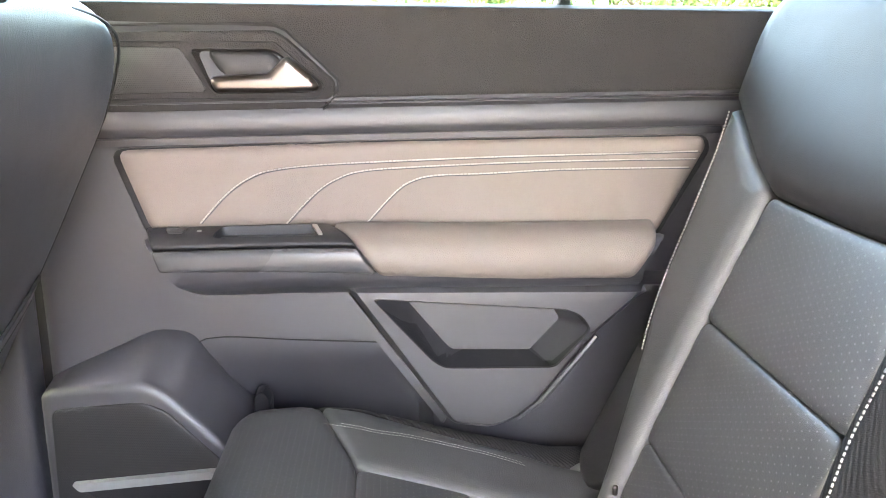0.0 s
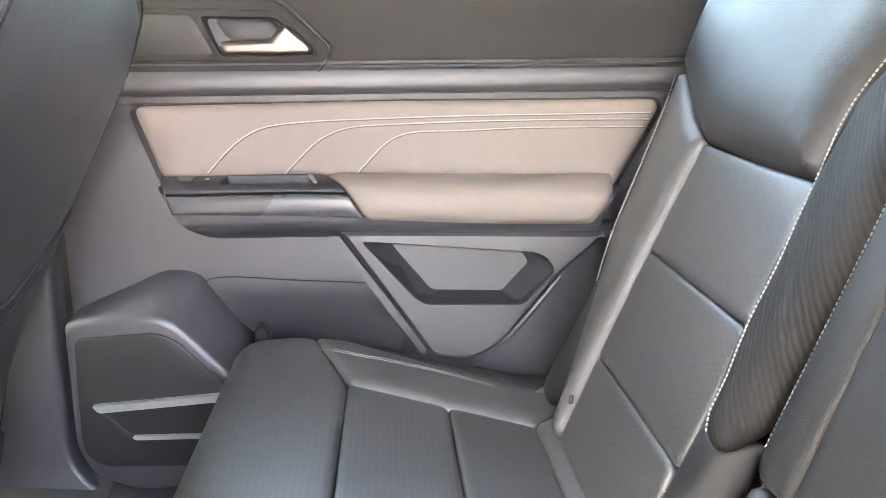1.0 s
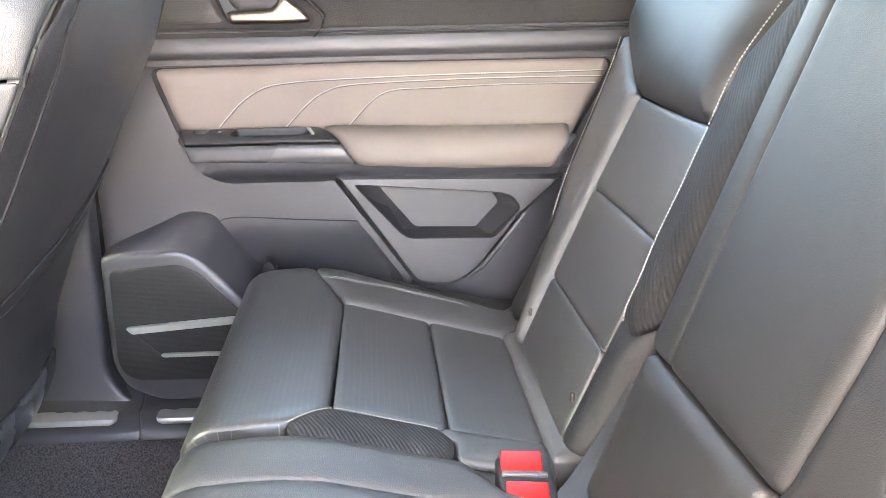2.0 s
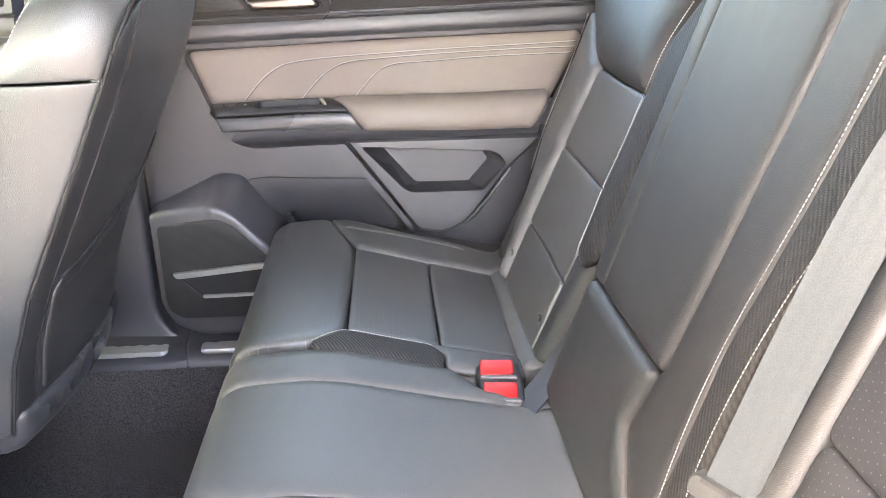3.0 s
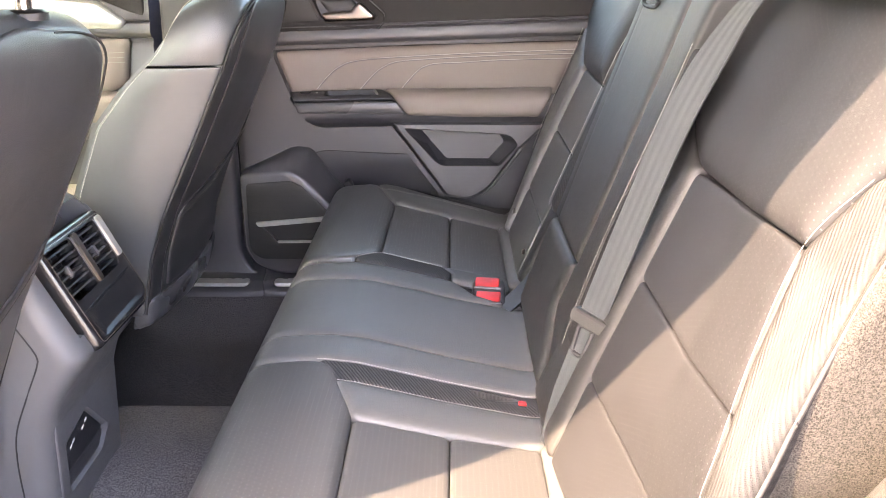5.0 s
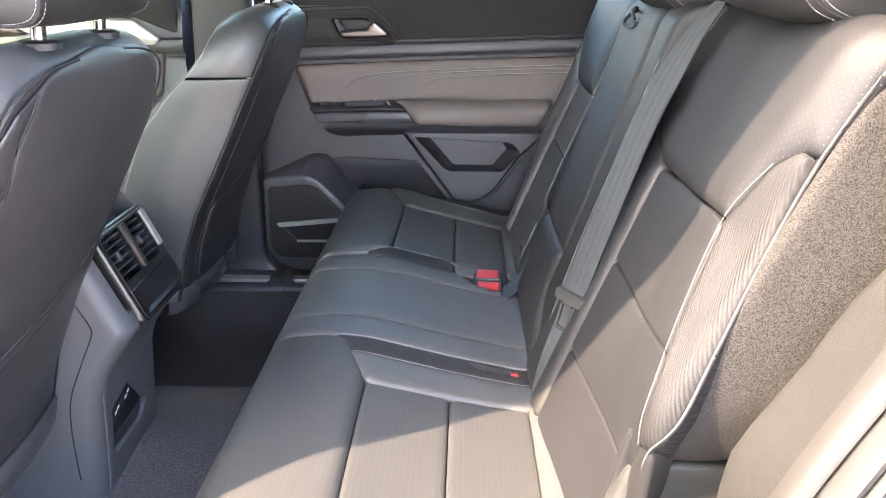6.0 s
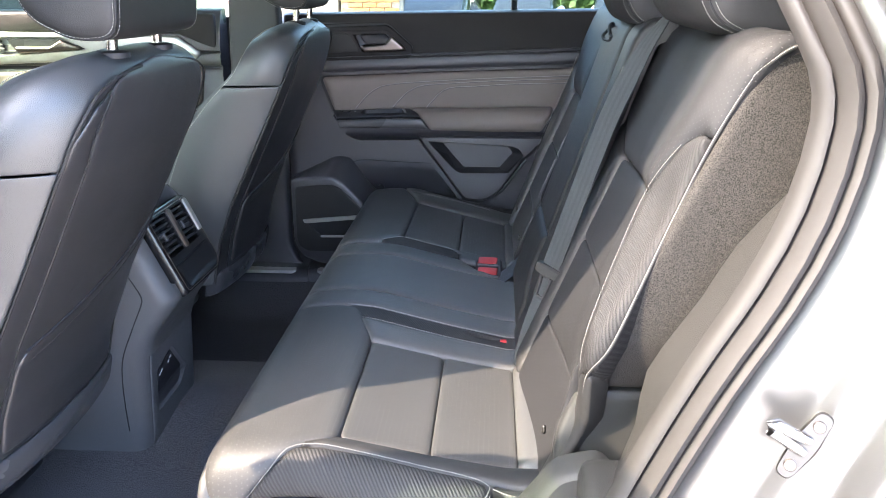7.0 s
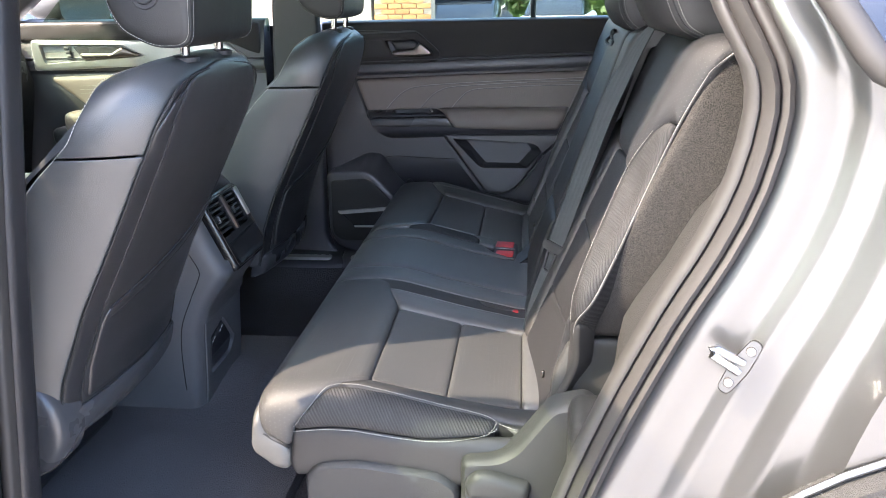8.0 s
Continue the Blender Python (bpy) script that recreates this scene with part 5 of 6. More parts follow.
# ---- the front seats ----
def front_seat(yl, yr, prof, ahead, label, flare):
    """Seen from behind: prof gives the rear edge's x by height, ahead the front edge's. A band of leather runs up one
    flank, over the shoulders and down the other; the rear panel, the pocket and the front close it."""
    seat = thing("front_car_seat", label, "car seat", (-0.85, (yl + yr) / 2, 0.05), "front seats")
    zs, xs = zip(*sorted(prof))
    zf, xf = zip(*sorted(ahead))
    yc, hw = (yl + yr) / 2, (yr - yl) / 2
    half = [(-1.0, 0.27), (-1.0, 0.50), (-1.0, 0.66), (-0.998, 0.745), (-0.965, 0.795), (-0.84, 0.835), (-0.58, 0.855), (-0.27, 0.862), (0.0, 0.864)]
    outline = curve([(yc + a * hw, z) for a, z in half] + [(yc - a * hw, z) for a, z in half[-2::-1]], 0.008)
    run = np.concatenate([[0], np.cumsum([np.linalg.norm(q - p) for p, q in zip(outline[:-1], outline[1:])])])
    oy, oz = [q[0] for q in outline], [q[1] for q in outline]
    total = run[-1]

    def rear(u, v, h):
        x = float(np.interp(v, zs, xs)) + 0.026 * (1 - min(1.0, abs((u - yc) / hw)) ** 2.2) * min(1.0, max(0.0, (0.875 - v) / 0.12))
        return (x + h * 0.93, u, v + h * 0.35)

    def band(s, t, h):
        """s runs round the outline, t from the rear edge (0) to the front edge (0.12)."""
        s = min(max(s, 0.0), total)
        y, z = float(np.interp(s, run, oy)), float(np.interp(s, run, oz))
        e = 0.02
        ty = float(np.interp(s + e, run, oy)) - float(np.interp(s - e, run, oy))
        tz = float(np.interp(s + e, run, oz)) - float(np.interp(s - e, run, oz))
        n = Vector((0, -tz, ty)).normalized()
        k = t / 0.12
        x0, x1 = float(np.interp(z, zs, xs)), float(np.interp(z, zf, xf))
        k = min(1.0, max(0.0, k))
        swell = abs(n.y) * (flare * k ** 0.9 + 0.010 * math.sin(math.pi * k)) + 0.020 * max(0.0, n.z) * math.sin(math.pi * k ** 0.75) + h
        return (x0 + (x1 - x0) * k, y + n.y * swell, z + n.z * swell)

    s1 = float(np.interp(0.752, oz[: len(oz) // 2], run[: len(oz) // 2]))
    left = [(yc + a * hw, z) for a, z in half]
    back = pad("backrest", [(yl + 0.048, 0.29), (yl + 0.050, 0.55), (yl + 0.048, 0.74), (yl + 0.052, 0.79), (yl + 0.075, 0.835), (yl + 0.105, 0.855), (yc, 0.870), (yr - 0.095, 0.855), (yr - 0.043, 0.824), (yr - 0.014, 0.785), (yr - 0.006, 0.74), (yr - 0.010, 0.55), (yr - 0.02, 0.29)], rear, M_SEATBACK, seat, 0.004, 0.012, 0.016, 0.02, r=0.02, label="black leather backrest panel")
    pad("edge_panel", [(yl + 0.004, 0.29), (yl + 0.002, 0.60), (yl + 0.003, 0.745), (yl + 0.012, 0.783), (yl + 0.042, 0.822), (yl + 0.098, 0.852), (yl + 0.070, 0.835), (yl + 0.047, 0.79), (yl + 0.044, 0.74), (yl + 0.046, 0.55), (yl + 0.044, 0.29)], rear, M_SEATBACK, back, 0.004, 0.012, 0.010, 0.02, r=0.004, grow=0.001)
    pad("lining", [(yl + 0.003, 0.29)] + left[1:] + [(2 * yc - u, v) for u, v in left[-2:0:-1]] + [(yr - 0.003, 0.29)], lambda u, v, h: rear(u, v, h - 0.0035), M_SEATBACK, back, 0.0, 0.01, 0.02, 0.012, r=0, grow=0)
    edge = curve(left[:-1], 0.01)
    seam(edge, rear, back, 0.003, 0.0022)
    seam([(2 * yc - u, v) for u, v in edge], rear, back, 0.002, 0.0016)
    stitching(edge, rear, back, 0.0045, 0.005, 0.0034, 0.0006, "seam_thread", M_HEATHER)
    stitching(curve([(yl + 0.047, 0.30), (yl + 0.048, 0.55), (yl + 0.046, 0.74), (yl + 0.050, 0.79), (yl + 0.073, 0.837)], 0.01), rear, back, 0.003, 0.005, 0.0034, 0.0005, "seam_thread", M_HEATHER)
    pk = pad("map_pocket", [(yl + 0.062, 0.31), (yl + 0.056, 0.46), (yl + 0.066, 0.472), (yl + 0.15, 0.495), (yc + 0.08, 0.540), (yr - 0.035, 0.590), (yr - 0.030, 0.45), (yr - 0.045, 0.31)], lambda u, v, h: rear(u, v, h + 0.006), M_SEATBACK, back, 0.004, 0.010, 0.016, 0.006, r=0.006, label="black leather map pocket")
    stitching(curve([(yl + 0.066, 0.455), (yl + 0.15, 0.478), (yc + 0.08, 0.523), (yr - 0.036, 0.572)], 0.01), lambda u, v, h: rear(u, v, h + 0.006), pk, 0.0045, 0.005, 0.0036, 0.0006, "seam_thread", M_HEATHER)
    seam(curve([(yl + 0.062, 0.476), (yl + 0.15, 0.501), (yc + 0.08, 0.546), (yr - 0.034, 0.597)], 0.01), rear, back, 0.0055, 0.0028)
    seam(curve([(yl + 0.047, 0.30), (yl + 0.048, 0.55), (yl + 0.046, 0.74), (yl + 0.050, 0.79), (yl + 0.073, 0.837)], 0.01), rear, back, 0.0008, 0.0022)
    pad("lower_trim", [(yl + 0.01, 0.243), (yl + 0.01, 0.296), (yr - 0.01, 0.296), (yr - 0.01, 0.243)], lambda u, v, h: rear(u, v, h + 0.002), M_GLOSS, seat, 0.014, 0.02, 0.014, 0.03, label="grey plastic trim along the backrest's foot")
    pad("side_panel", [(0.0, 0.001), (s1 - 0.003, 0.001), (s1 - 0.003, 0.119), (0.0, 0.119)], band, M_VINYL, seat, 0.0016, 0.004, 0.012, 0.006, r=0.004, grow=0)
    pad("side_panel", [(total - s1 + 0.003, 0.001), (total, 0.001), (total, 0.119), (total - s1 + 0.003, 0.119)], band, M_VINYL, seat, 0.0016, 0.004, 0.012, 0.006, r=0.004, grow=0)
    pad("shoulder_panel", [(s1, 0.001), (total - s1, 0.001), (total - s1, 0.119), (s1, 0.119)], band, M_VINYL, seat, 0.0016, 0.004, 0.012, 0.006, r=0.004, grow=0)
    for s0, s2 in ((0.05, total / 2 - 0.03), (total / 2 + 0.03, total - 0.05)):
        stitching([(s, 0.116) for s in np.arange(s0, s2, 0.01)], band, seat, 0.004, 0.006, 0.004, 0.0008)

    def face(u, v, h):
        return (float(np.interp(v, zf, xf)) - h + 0.04 * (1 - ((u - yc) / hw) ** 2), u, v)

    pad("backrest_front", [(yc + a * (hw + flare * 0.97), z) for a, z in half] + [(yc - a * (hw + flare * 0.97), z) for a, z in half[-2::-1]], face, M_VINYL, seat, 0.003, 0.03, 0.03, 0.01, r=0, grow=0)
    rbox("seat_cushion", (-1.02, yc, 0.33), (0.52, 2 * hw + 0.11, 0.16), M_VINYL, seat, 0.05)
    rbox("seat_base", (-1.09, yc, 0.15), (0.42, 2 * hw - 0.03, 0.20), M_DARK, seat, 0.02)
    return seat


D_REAR = [(0.90, -0.466), (0.852, -0.468), (0.82, -0.478), (0.755, -0.508), (0.62, -0.580), (0.49, -0.652), (0.365, -0.708), (0.25, -0.738)]
D_FRONT = [(0.90, -0.555), (0.867, -0.556), (0.813, -0.575), (0.771, -0.602), (0.722, -0.660), (0.645, -0.735), (0.531, -0.80), (0.25, -0.88)]
P_REAR = [(0.90, -0.428), (0.85, -0.430), (0.82, -0.440), (0.755, -0.466), (0.645, -0.520), (0.47, -0.610), (0.38, -0.645), (0.25, -0.675)]
P_FRONT = [(0.90, -0.525), (0.85, -0.527), (0.823, -0.540), (0.776, -0.569), (0.716, -0.635), (0.645, -0.697), (0.531, -0.746), (0.25, -0.84)]
driver = front_seat(-0.713, -0.285, D_REAR, D_FRONT, "black leather driver seat seen from behind, with map pocket", 0.045)
passenger = front_seat(0.140, 0.568, P_REAR, P_FRONT, "black leather front passenger seat seen from behind, with map pocket", 0.022)
pad("recliner_cover", [(-0.785 + 0.075 * math.cos(a), 0.285 + 0.092 * math.sin(a)) for a in np.linspace(0, math.tau, 25)[:-1]], lambda u, v, h: (u, -0.722 - h, v), M_GLOSS, driver, 0.020, 0.02, 0.012, 0.05, r=0, label="rounded grey plastic seat side cover")
driver_rest = head_restraint("front_headrest", -0.578, -0.448, -0.650, -0.370, 0.902, 1.09, (-0.580, -0.440), "black leather headrest on bright steel posts", "front headrests", 0.02, 0.881)
head_restraint("front_headrest", -0.545, -0.420, 0.215, 0.490, 0.914, 1.09, (0.285, 0.420), "black leather headrest on bright steel posts", "front headrests", 0.02, 0.881)
for r, h in ((0.022, 0.003), (0.015, 0.006)):
    slab("adjust_button", [(-0.510 + r * math.cos(a), 0.978 + r * math.sin(a)) for a in np.linspace(0, math.tau, 25)[:-1]], lambda u, v, k: (u, -0.649 - k, v), h, M_DARK, driver_rest, "round black adjust button", r=0)

# ---- centre console with its rear air vents ----
console = thing("center_console", "black centre console with rear air vents and socket panel", "console", (-0.8, -0.07, 0.03))


def build_console():
    section = [(-1.25, 0.03), (-1.25, 0.56), (-0.735, 0.578), (-0.690, 0.572), (-0.664, 0.545), (-0.602, 0.410), (-0.592, 0.390), (-0.612, 0.360), (-0.652, 0.307), (-0.668, 0.260), (-0.674, 0.18), (-0.680, 0.10), (-0.690, 0.02)]
    p = rounded(section, 0.018, 6)
    rings = []
    ends = [(0.0, 0.034), (0.0015, 0.024), (0.006, 0.014), (0.014, 0.006), (0.024, 0.0015), (0.032, 0.0003), (0.036, 0.0)]
    for y, k in [(-0.268 + e, k) for e, k in ends] + [(0.004 - e, k) for e, k in reversed(ends)]:
        deep = 0.0 if k > 0.0 else 0.05
        rings.append([(q[0] - (k if q[0] > -0.8 else 0.0) - (deep if (0.418 < q[1] < 0.56 or 0.07 < q[1] < 0.25) and q[0] > -0.69 else 0.0), y, q[1] - (k if q[1] > 0.55 else 0.0)) for q in p])
    return loft("console_body", rings, M_CONSOLE, console, sharp=50)


console_body = build_console()
seam(curve([(-0.712, 0.520), (-0.690, 0.475), (-0.672, 0.440), (-0.655, 0.405), (-0.658, 0.385), (-0.682, 0.335), (-0.708, 0.276), (-0.717, 0.223), (-0.719, 0.160), (-0.718, 0.110)], 0.01), lambda u, v, h: (u, -0.2680 - h, v), console_body, 0.0, 0.0013)


def vent_face(u, v, h):
    """The slanting rear face: u across, v the height."""
    return (-0.62 - 0.45 * (v - 0.462) + h * 0.91, u - 0.053, v - 0.012 + h * 0.41)


unit = pad("vent_unit", [(-0.168, 0.402), (-0.168, 0.552), (0.020, 0.552), (0.024, 0.47), (0.024, 0.412), (0.0, 0.398)], vent_face, M_PIANO, console, 0.012, 0.006, 0.010, 0.010,
           holes=[([(-0.160, 0.468), (-0.160, 0.543), (-0.086, 0.543), (-0.086, 0.468)], [(-0.158, 0.472), (-0.158, 0.540), (-0.088, 0.540), (-0.088, 0.472)], 0.035),
                  ([(-0.068, 0.468), (-0.068, 0.543), (-0.002, 0.543), (-0.002, 0.468)], [(-0.066, 0.472), (-0.066, 0.540), (-0.004, 0.540), (-0.004, 0.472)], 0.035)], r=0.006, label="satin black rear air vent unit")
slab("end_strip", [(0.001, 0.478), (0.001, 0.545), (0.016, 0.545), (0.016, 0.478)], lambda u, v, h: vent_face(u, v, h + 0.012), 0.004, M_SILVER, unit, "silver strip beside the vents")
slab("middle_strip", [(-0.083, 0.468), (-0.083, 0.545), (-0.071, 0.545), (-0.071, 0.468)], lambda u, v, h: vent_face(u, v, h + 0.012), 0.005, M_CHROME, unit, "satin metal bar between the vents")
for y0, y1 in ((-0.160, -0.086), (-0.068, -0.002)):
    for k in range(6):
        z = 0.476 + 0.0115 * k
        slab("slat", [(y0, z), (y0, z + 0.0028), (y1, z + 0.0028), (y1, z)], lambda u, v, h: vent_face(u, v, h - 0.012), 0.018, M_DARK, unit, r=0)
    for k in range(4):
        y = y0 + (y1 - y0) * (k + 0.7) / 4.4
        slab("vane", [(y, 0.472), (y, 0.540), (y + 0.002, 0.540), (y + 0.002, 0.472)], lambda u, v, h: vent_face(u, v, h - 0.03), 0.014, M_DARK, unit, r=0)
    ym = (y0 + y1) / 2
    slab("vent_knob", [(ym - 0.004, 0.496), (ym - 0.004, 0.514), (ym + 0.004, 0.514), (ym + 0.004, 0.496)], lambda u, v, h: vent_face(u, v, h + 0.000), 0.008, M_GLOSS, unit, r=0.002)
# the folded flap below the vents: four facets that meet in one point
FLAP = [(-0.160, 0.452), (-0.078, 0.455), (0.010, 0.456), (0.016, 0.425), (0.0, 0.410), (-0.148, 0.408)]
mesh_part("flap", [vent_face(u, v, 0.0145) for u, v in FLAP] + [vent_face(-0.088, 0.436, 0.004)] + [vent_face(u, v, -0.004) for u, v in FLAP], [(k, (k + 1) % 6, 6) for k in range(6)] + [(k, (k + 1) % 6, 7 + (k + 1) % 6, 7 + k) for k in range(6)], M_PIANO, unit, "satin black faceted flap", sharp=4)
tube("flap_edge", [vent_face(u, v, 0.0135) for u, v in rounded([(-0.164, 0.548), (0.016, 0.548), (0.020, 0.47), (0.020, 0.416), (0.0, 0.402), (-0.162, 0.404)], 0.008)], 0.0008, M_CHROME, unit, "thin satin metal edge line", closed=True, n=6)


def rear_face(u, v, h):
    return (float(np.interp(v, [0.03, 0.10, 0.18, 0.26], [-0.688, -0.679, -0.673, -0.667])) + h, u, v)


column = pad("rear_panel", [(-0.237, 0.045), (-0.237, 0.275), (-0.027, 0.275), (-0.027, 0.045)], rear_face, M_CONSOLE, console, 0.0015, 0.004, 0.012, 0.003, r=0.004,
             holes=[([(-0.218, 0.128), (-0.218, 0.222), (-0.140, 0.242), (-0.070, 0.162), (-0.10, 0.130)], [(-0.212, 0.134), (-0.212, 0.218), (-0.142, 0.236), (-0.078, 0.162), (-0.104, 0.136)], 0.005)], label="console foot with a shallow socket recess")
sockets = pad("socket_panel", [(-0.208, 0.166), (-0.208, 0.214), (-0.144, 0.231), (-0.092, 0.170)], lambda u, v, h: rear_face(u, v, h - 0.004), M_DARK, column, 0.003, 0.003, 0.01, 0.004, r=0.004, label="black socket panel")
pad("socket_step", [(-0.208, 0.139), (-0.208, 0.161), (-0.090, 0.163), (-0.106, 0.140)], lambda u, v, h: rear_face(u, v, h - 0.004), M_TRIM, column, 0.002, 0.003, 0.01, 0.004, r=0.003)
for y, z in ((-0.160, 0.209), (-0.149, 0.216), (-0.203, 0.201), (-0.194, 0.206)):
    slab("socket_mark", [(y, z), (y + 0.007, z + 0.002), (y + 0.007, z + 0.0062), (y, z + 0.0042)], lambda u, v, h: rear_face(u, v, h - 0.0005), 0.0008, M_WHITE, sockets, "white printed mark", r=0)


# ---- the near side of the body ----
body = thing("car_body", "silver-white painted car body round the open rear door", "car", (0.4, -0.95, -0.1))
SEAL = curve([(-0.68, 1.262), (-0.40, 1.262), (-0.05, 1.262), (0.12, 1.245), (0.205, 1.160), (0.250, 1.050), (0.281, 0.962), (0.312, 0.900), (0.322, 0.846), (0.309, 0.764), (0.279, 0.684), (0.232, 0.591), (0.177, 0.465), (0.133, 0.346), (0.095, 0.220), (0.05, 0.11), (-0.02, 0.05), (-0.15, 0.03), (-0.55, 0.03)], 0.03)


def opening_normals():
    p = [Vector((q[0], 0, q[1])) for q in SEAL]
    out = []
    for i in range(len(p)):
        t = (p[min(i + 1, len(p) - 1)] - p[max(i - 1, 0)]).normalized()
        out.append(Vector((-t.z, 0, t.x)))
    return out


SEAL_N = opening_normals()


def tumble(z):
    """The side leans inwards above the waist."""
    return 0.42 * max(0.0, z - 0.90) ** 1.1


def spread(z):
    """How much broader the jamb grows towards the wheel arch, and narrower beside the quarter window."""
    return 0.05 * ease((0.85 - z) / 0.45) - 0.105 * ease((z - 0.84) / 0.11)


def band(name, profile, mat, label="", span=None, sharp=50):
    """Sweeps a profile of (outward, y) round the door opening."""
    rings = []
    first, last = span or (0, len(SEAL))
    for q, n in list(zip(SEAL, SEAL_N))[first:last]:
        ring = []
        wide = spread(q[1])
        for o, y in profile:
            o += wide * max(0.0, (o - 0.06) / 0.112)
            x, z = q[0] + n.x * o, q[1] + n.z * o
            ring.append((x, y + tumble(z), z))
        rings.append(ring)
    return loft(name, rings, mat, body, label, caps=False, closed=False, sharp=sharp)


band("door_seal", [(-0.027, -0.880), (-0.028, -0.896), (-0.023, -0.907), (-0.0175, -0.907), (-0.0155, -0.899), (-0.014, -0.899), (-0.0125, -0.916), (-0.006, -0.926), (0.0, -0.9235), (0.0012, -0.912), (0.003, -0.912), (0.004, -0.9235), (0.009, -0.927), (0.016, -0.922), (0.019, -0.912), (0.018, -0.898)], M_RUBBER, "grey rubber door seal", sharp=70)
band("door_jamb", [(0.012, -0.896), (0.020, -0.914), (0.034, -0.9205), (0.055, -0.923), (0.074, -0.925), (0.080, -0.930), (0.086, -0.938), (0.094, -0.941), (0.116, -0.943), (0.122, -0.950), (0.130, -0.966), (0.138, -0.972), (0.156, -0.975), (0.164, -0.984), (0.172, -1.02)], M_PAINT, "silver-white painted door jamb with stepped ridges", span=(next(i for i, q in enumerate(SEAL) if q[0] > 0.0 and q[1] < 1.19), len(SEAL)), sharp=70)


def build_quarter():
    """Outer skin behind the door, from the jamb's edge to the tail, with the wheel arch cut away."""
    rings = []
    pairs = [(q, n) for q, n in zip(SEAL, SEAL_N) if 0.30 < q[1] < 1.20 and q[0] > 0.0]
    for q, n in pairs:
        x0, z0 = q[0] + n.x * (0.172 + spread(q[1])), q[1] + n.z * (0.172 + spread(q[1]))
        ring = []
        for s in np.linspace(0, 1, 14):
            x, z = x0 + (1.9 - x0) * s, z0 + 0.08 * s * (0.8 - z0)
            ring.append((x, -1.02 - 0.012 * math.sin(math.pi * min(1.0, s * 1.5)) + tumble(z), z))
        rings.append(ring)
    loft("quarter_panel", rings, M_PAINT, body, "silver-white rear quarter panel", caps=False, closed=False, sharp=70)


build_quarter()

# wheel arch lip in black plastic
ARCH = [(0.60 + 0.400 * math.cos(a), 0.115 + 0.400 * math.sin(a)) for a in np.linspace(math.pi * 0.98, math.pi * 0.10, 26)]
loft("arch_trim", [[(x, -1.010, z), (x * 0.985 + 0.009, -1.046, z - 0.012), (0.60 + (x - 0.60) * 0.90, -1.050, 0.115 + (z - 0.115) * 0.88), (0.60 + (x - 0.60) * 0.88, -1.01, 0.115 + (z - 0.115) * 0.86)] for x, z in ARCH], M_SIDE, body, "dark grey plastic wheel arch trim", closed=False, caps=False)
tube("arch_lip", [(x, -1.026, z + 0.003) for x, z in ARCH], 0.0045, M_PAINT, body, "bright painted lip over the wheel arch")

# quarter window
slab("quarter_window", [(0.376, 0.905), (0.340, 0.955), (0.30, 1.02), (0.62, 1.12), (1.1, 1.14), (1.2, 0.92)], lambda u, v, h: (u, -1.035 + tumble(v) - h, v), 0.004, M_QUARTER, body, "dark quarter window with the sky's reflection in its blue colour")
tube("window_trim", [(x, -1.034 + tumble(z), z) for x, z in curve([(1.2, 0.915), (0.47, 0.893), (0.41, 0.892), (0.376, 0.902), (0.352, 0.934), (0.332, 0.963), (0.25, 1.08)], 0.015)], 0.014, M_RUBBER, body, "grey rubber window surround", n=12)

# striker
striker = thing("door_striker", "bright steel door striker bolted to the painted jamb", "striker", (0.30, -0.965, 0.56))


def jamb_face(u, v, h):
    """A face on the jamb, turned a little to the front; u across, v along."""
    c = Vector((0.302, -0.957, 0.561))
    along, across = Vector((0.52, 0.10, 0.85)).normalized(), Vector((0.80, -0.42, -0.44)).normalized()
    n = along.cross(across).normalized()
    n = n if n.y < 0 else -n
    return tuple(c + along * v + across * u + n * h)


slab("base_plate", [(-0.007, -0.036), (0.007, -0.036), (0.012, 0.0), (0.007, 0.036), (-0.007, 0.036), (-0.012, 0.0)], jamb_face, 0.006, M_BOLT, striker, r=0.008)
for v in (-0.022, 0.022):
    slab("bolt", [(0.0058 * math.cos(a), v + 0.0058 * math.sin(a)) for a in np.linspace(0, math.tau, 13)[:-1]], lambda u, w, h: jamb_face(u, w, 0.006 + h), 0.003, M_CHROME, striker, "steel bolt head", r=0)
tube("striker_loop", [jamb_face(0.002, -0.006, 0.004), jamb_face(-0.016, -0.005, 0.014), jamb_face(-0.032, -0.004, 0.022), jamb_face(-0.036, 0.001, 0.024), jamb_face(-0.032, 0.005, 0.022), jamb_face(-0.016, 0.005, 0.014), jamb_face(0.0, 0.006, 0.004)], 0.0052, M_STEEL, striker, "bright steel loop", n=10)

# inner trim between the backrest and the seal
TRIM_EDGE = curve([(0.335, 0.905), (0.348, 0.860), (0.345, 0.80), (0.318, 0.762), (0.271, 0.703), (0.239, 0.641), (0.188, 0.552), (0.180, 0.484), (0.155, 0.400), (0.12, 0.25), (0.10, 0.10)], 0.03)


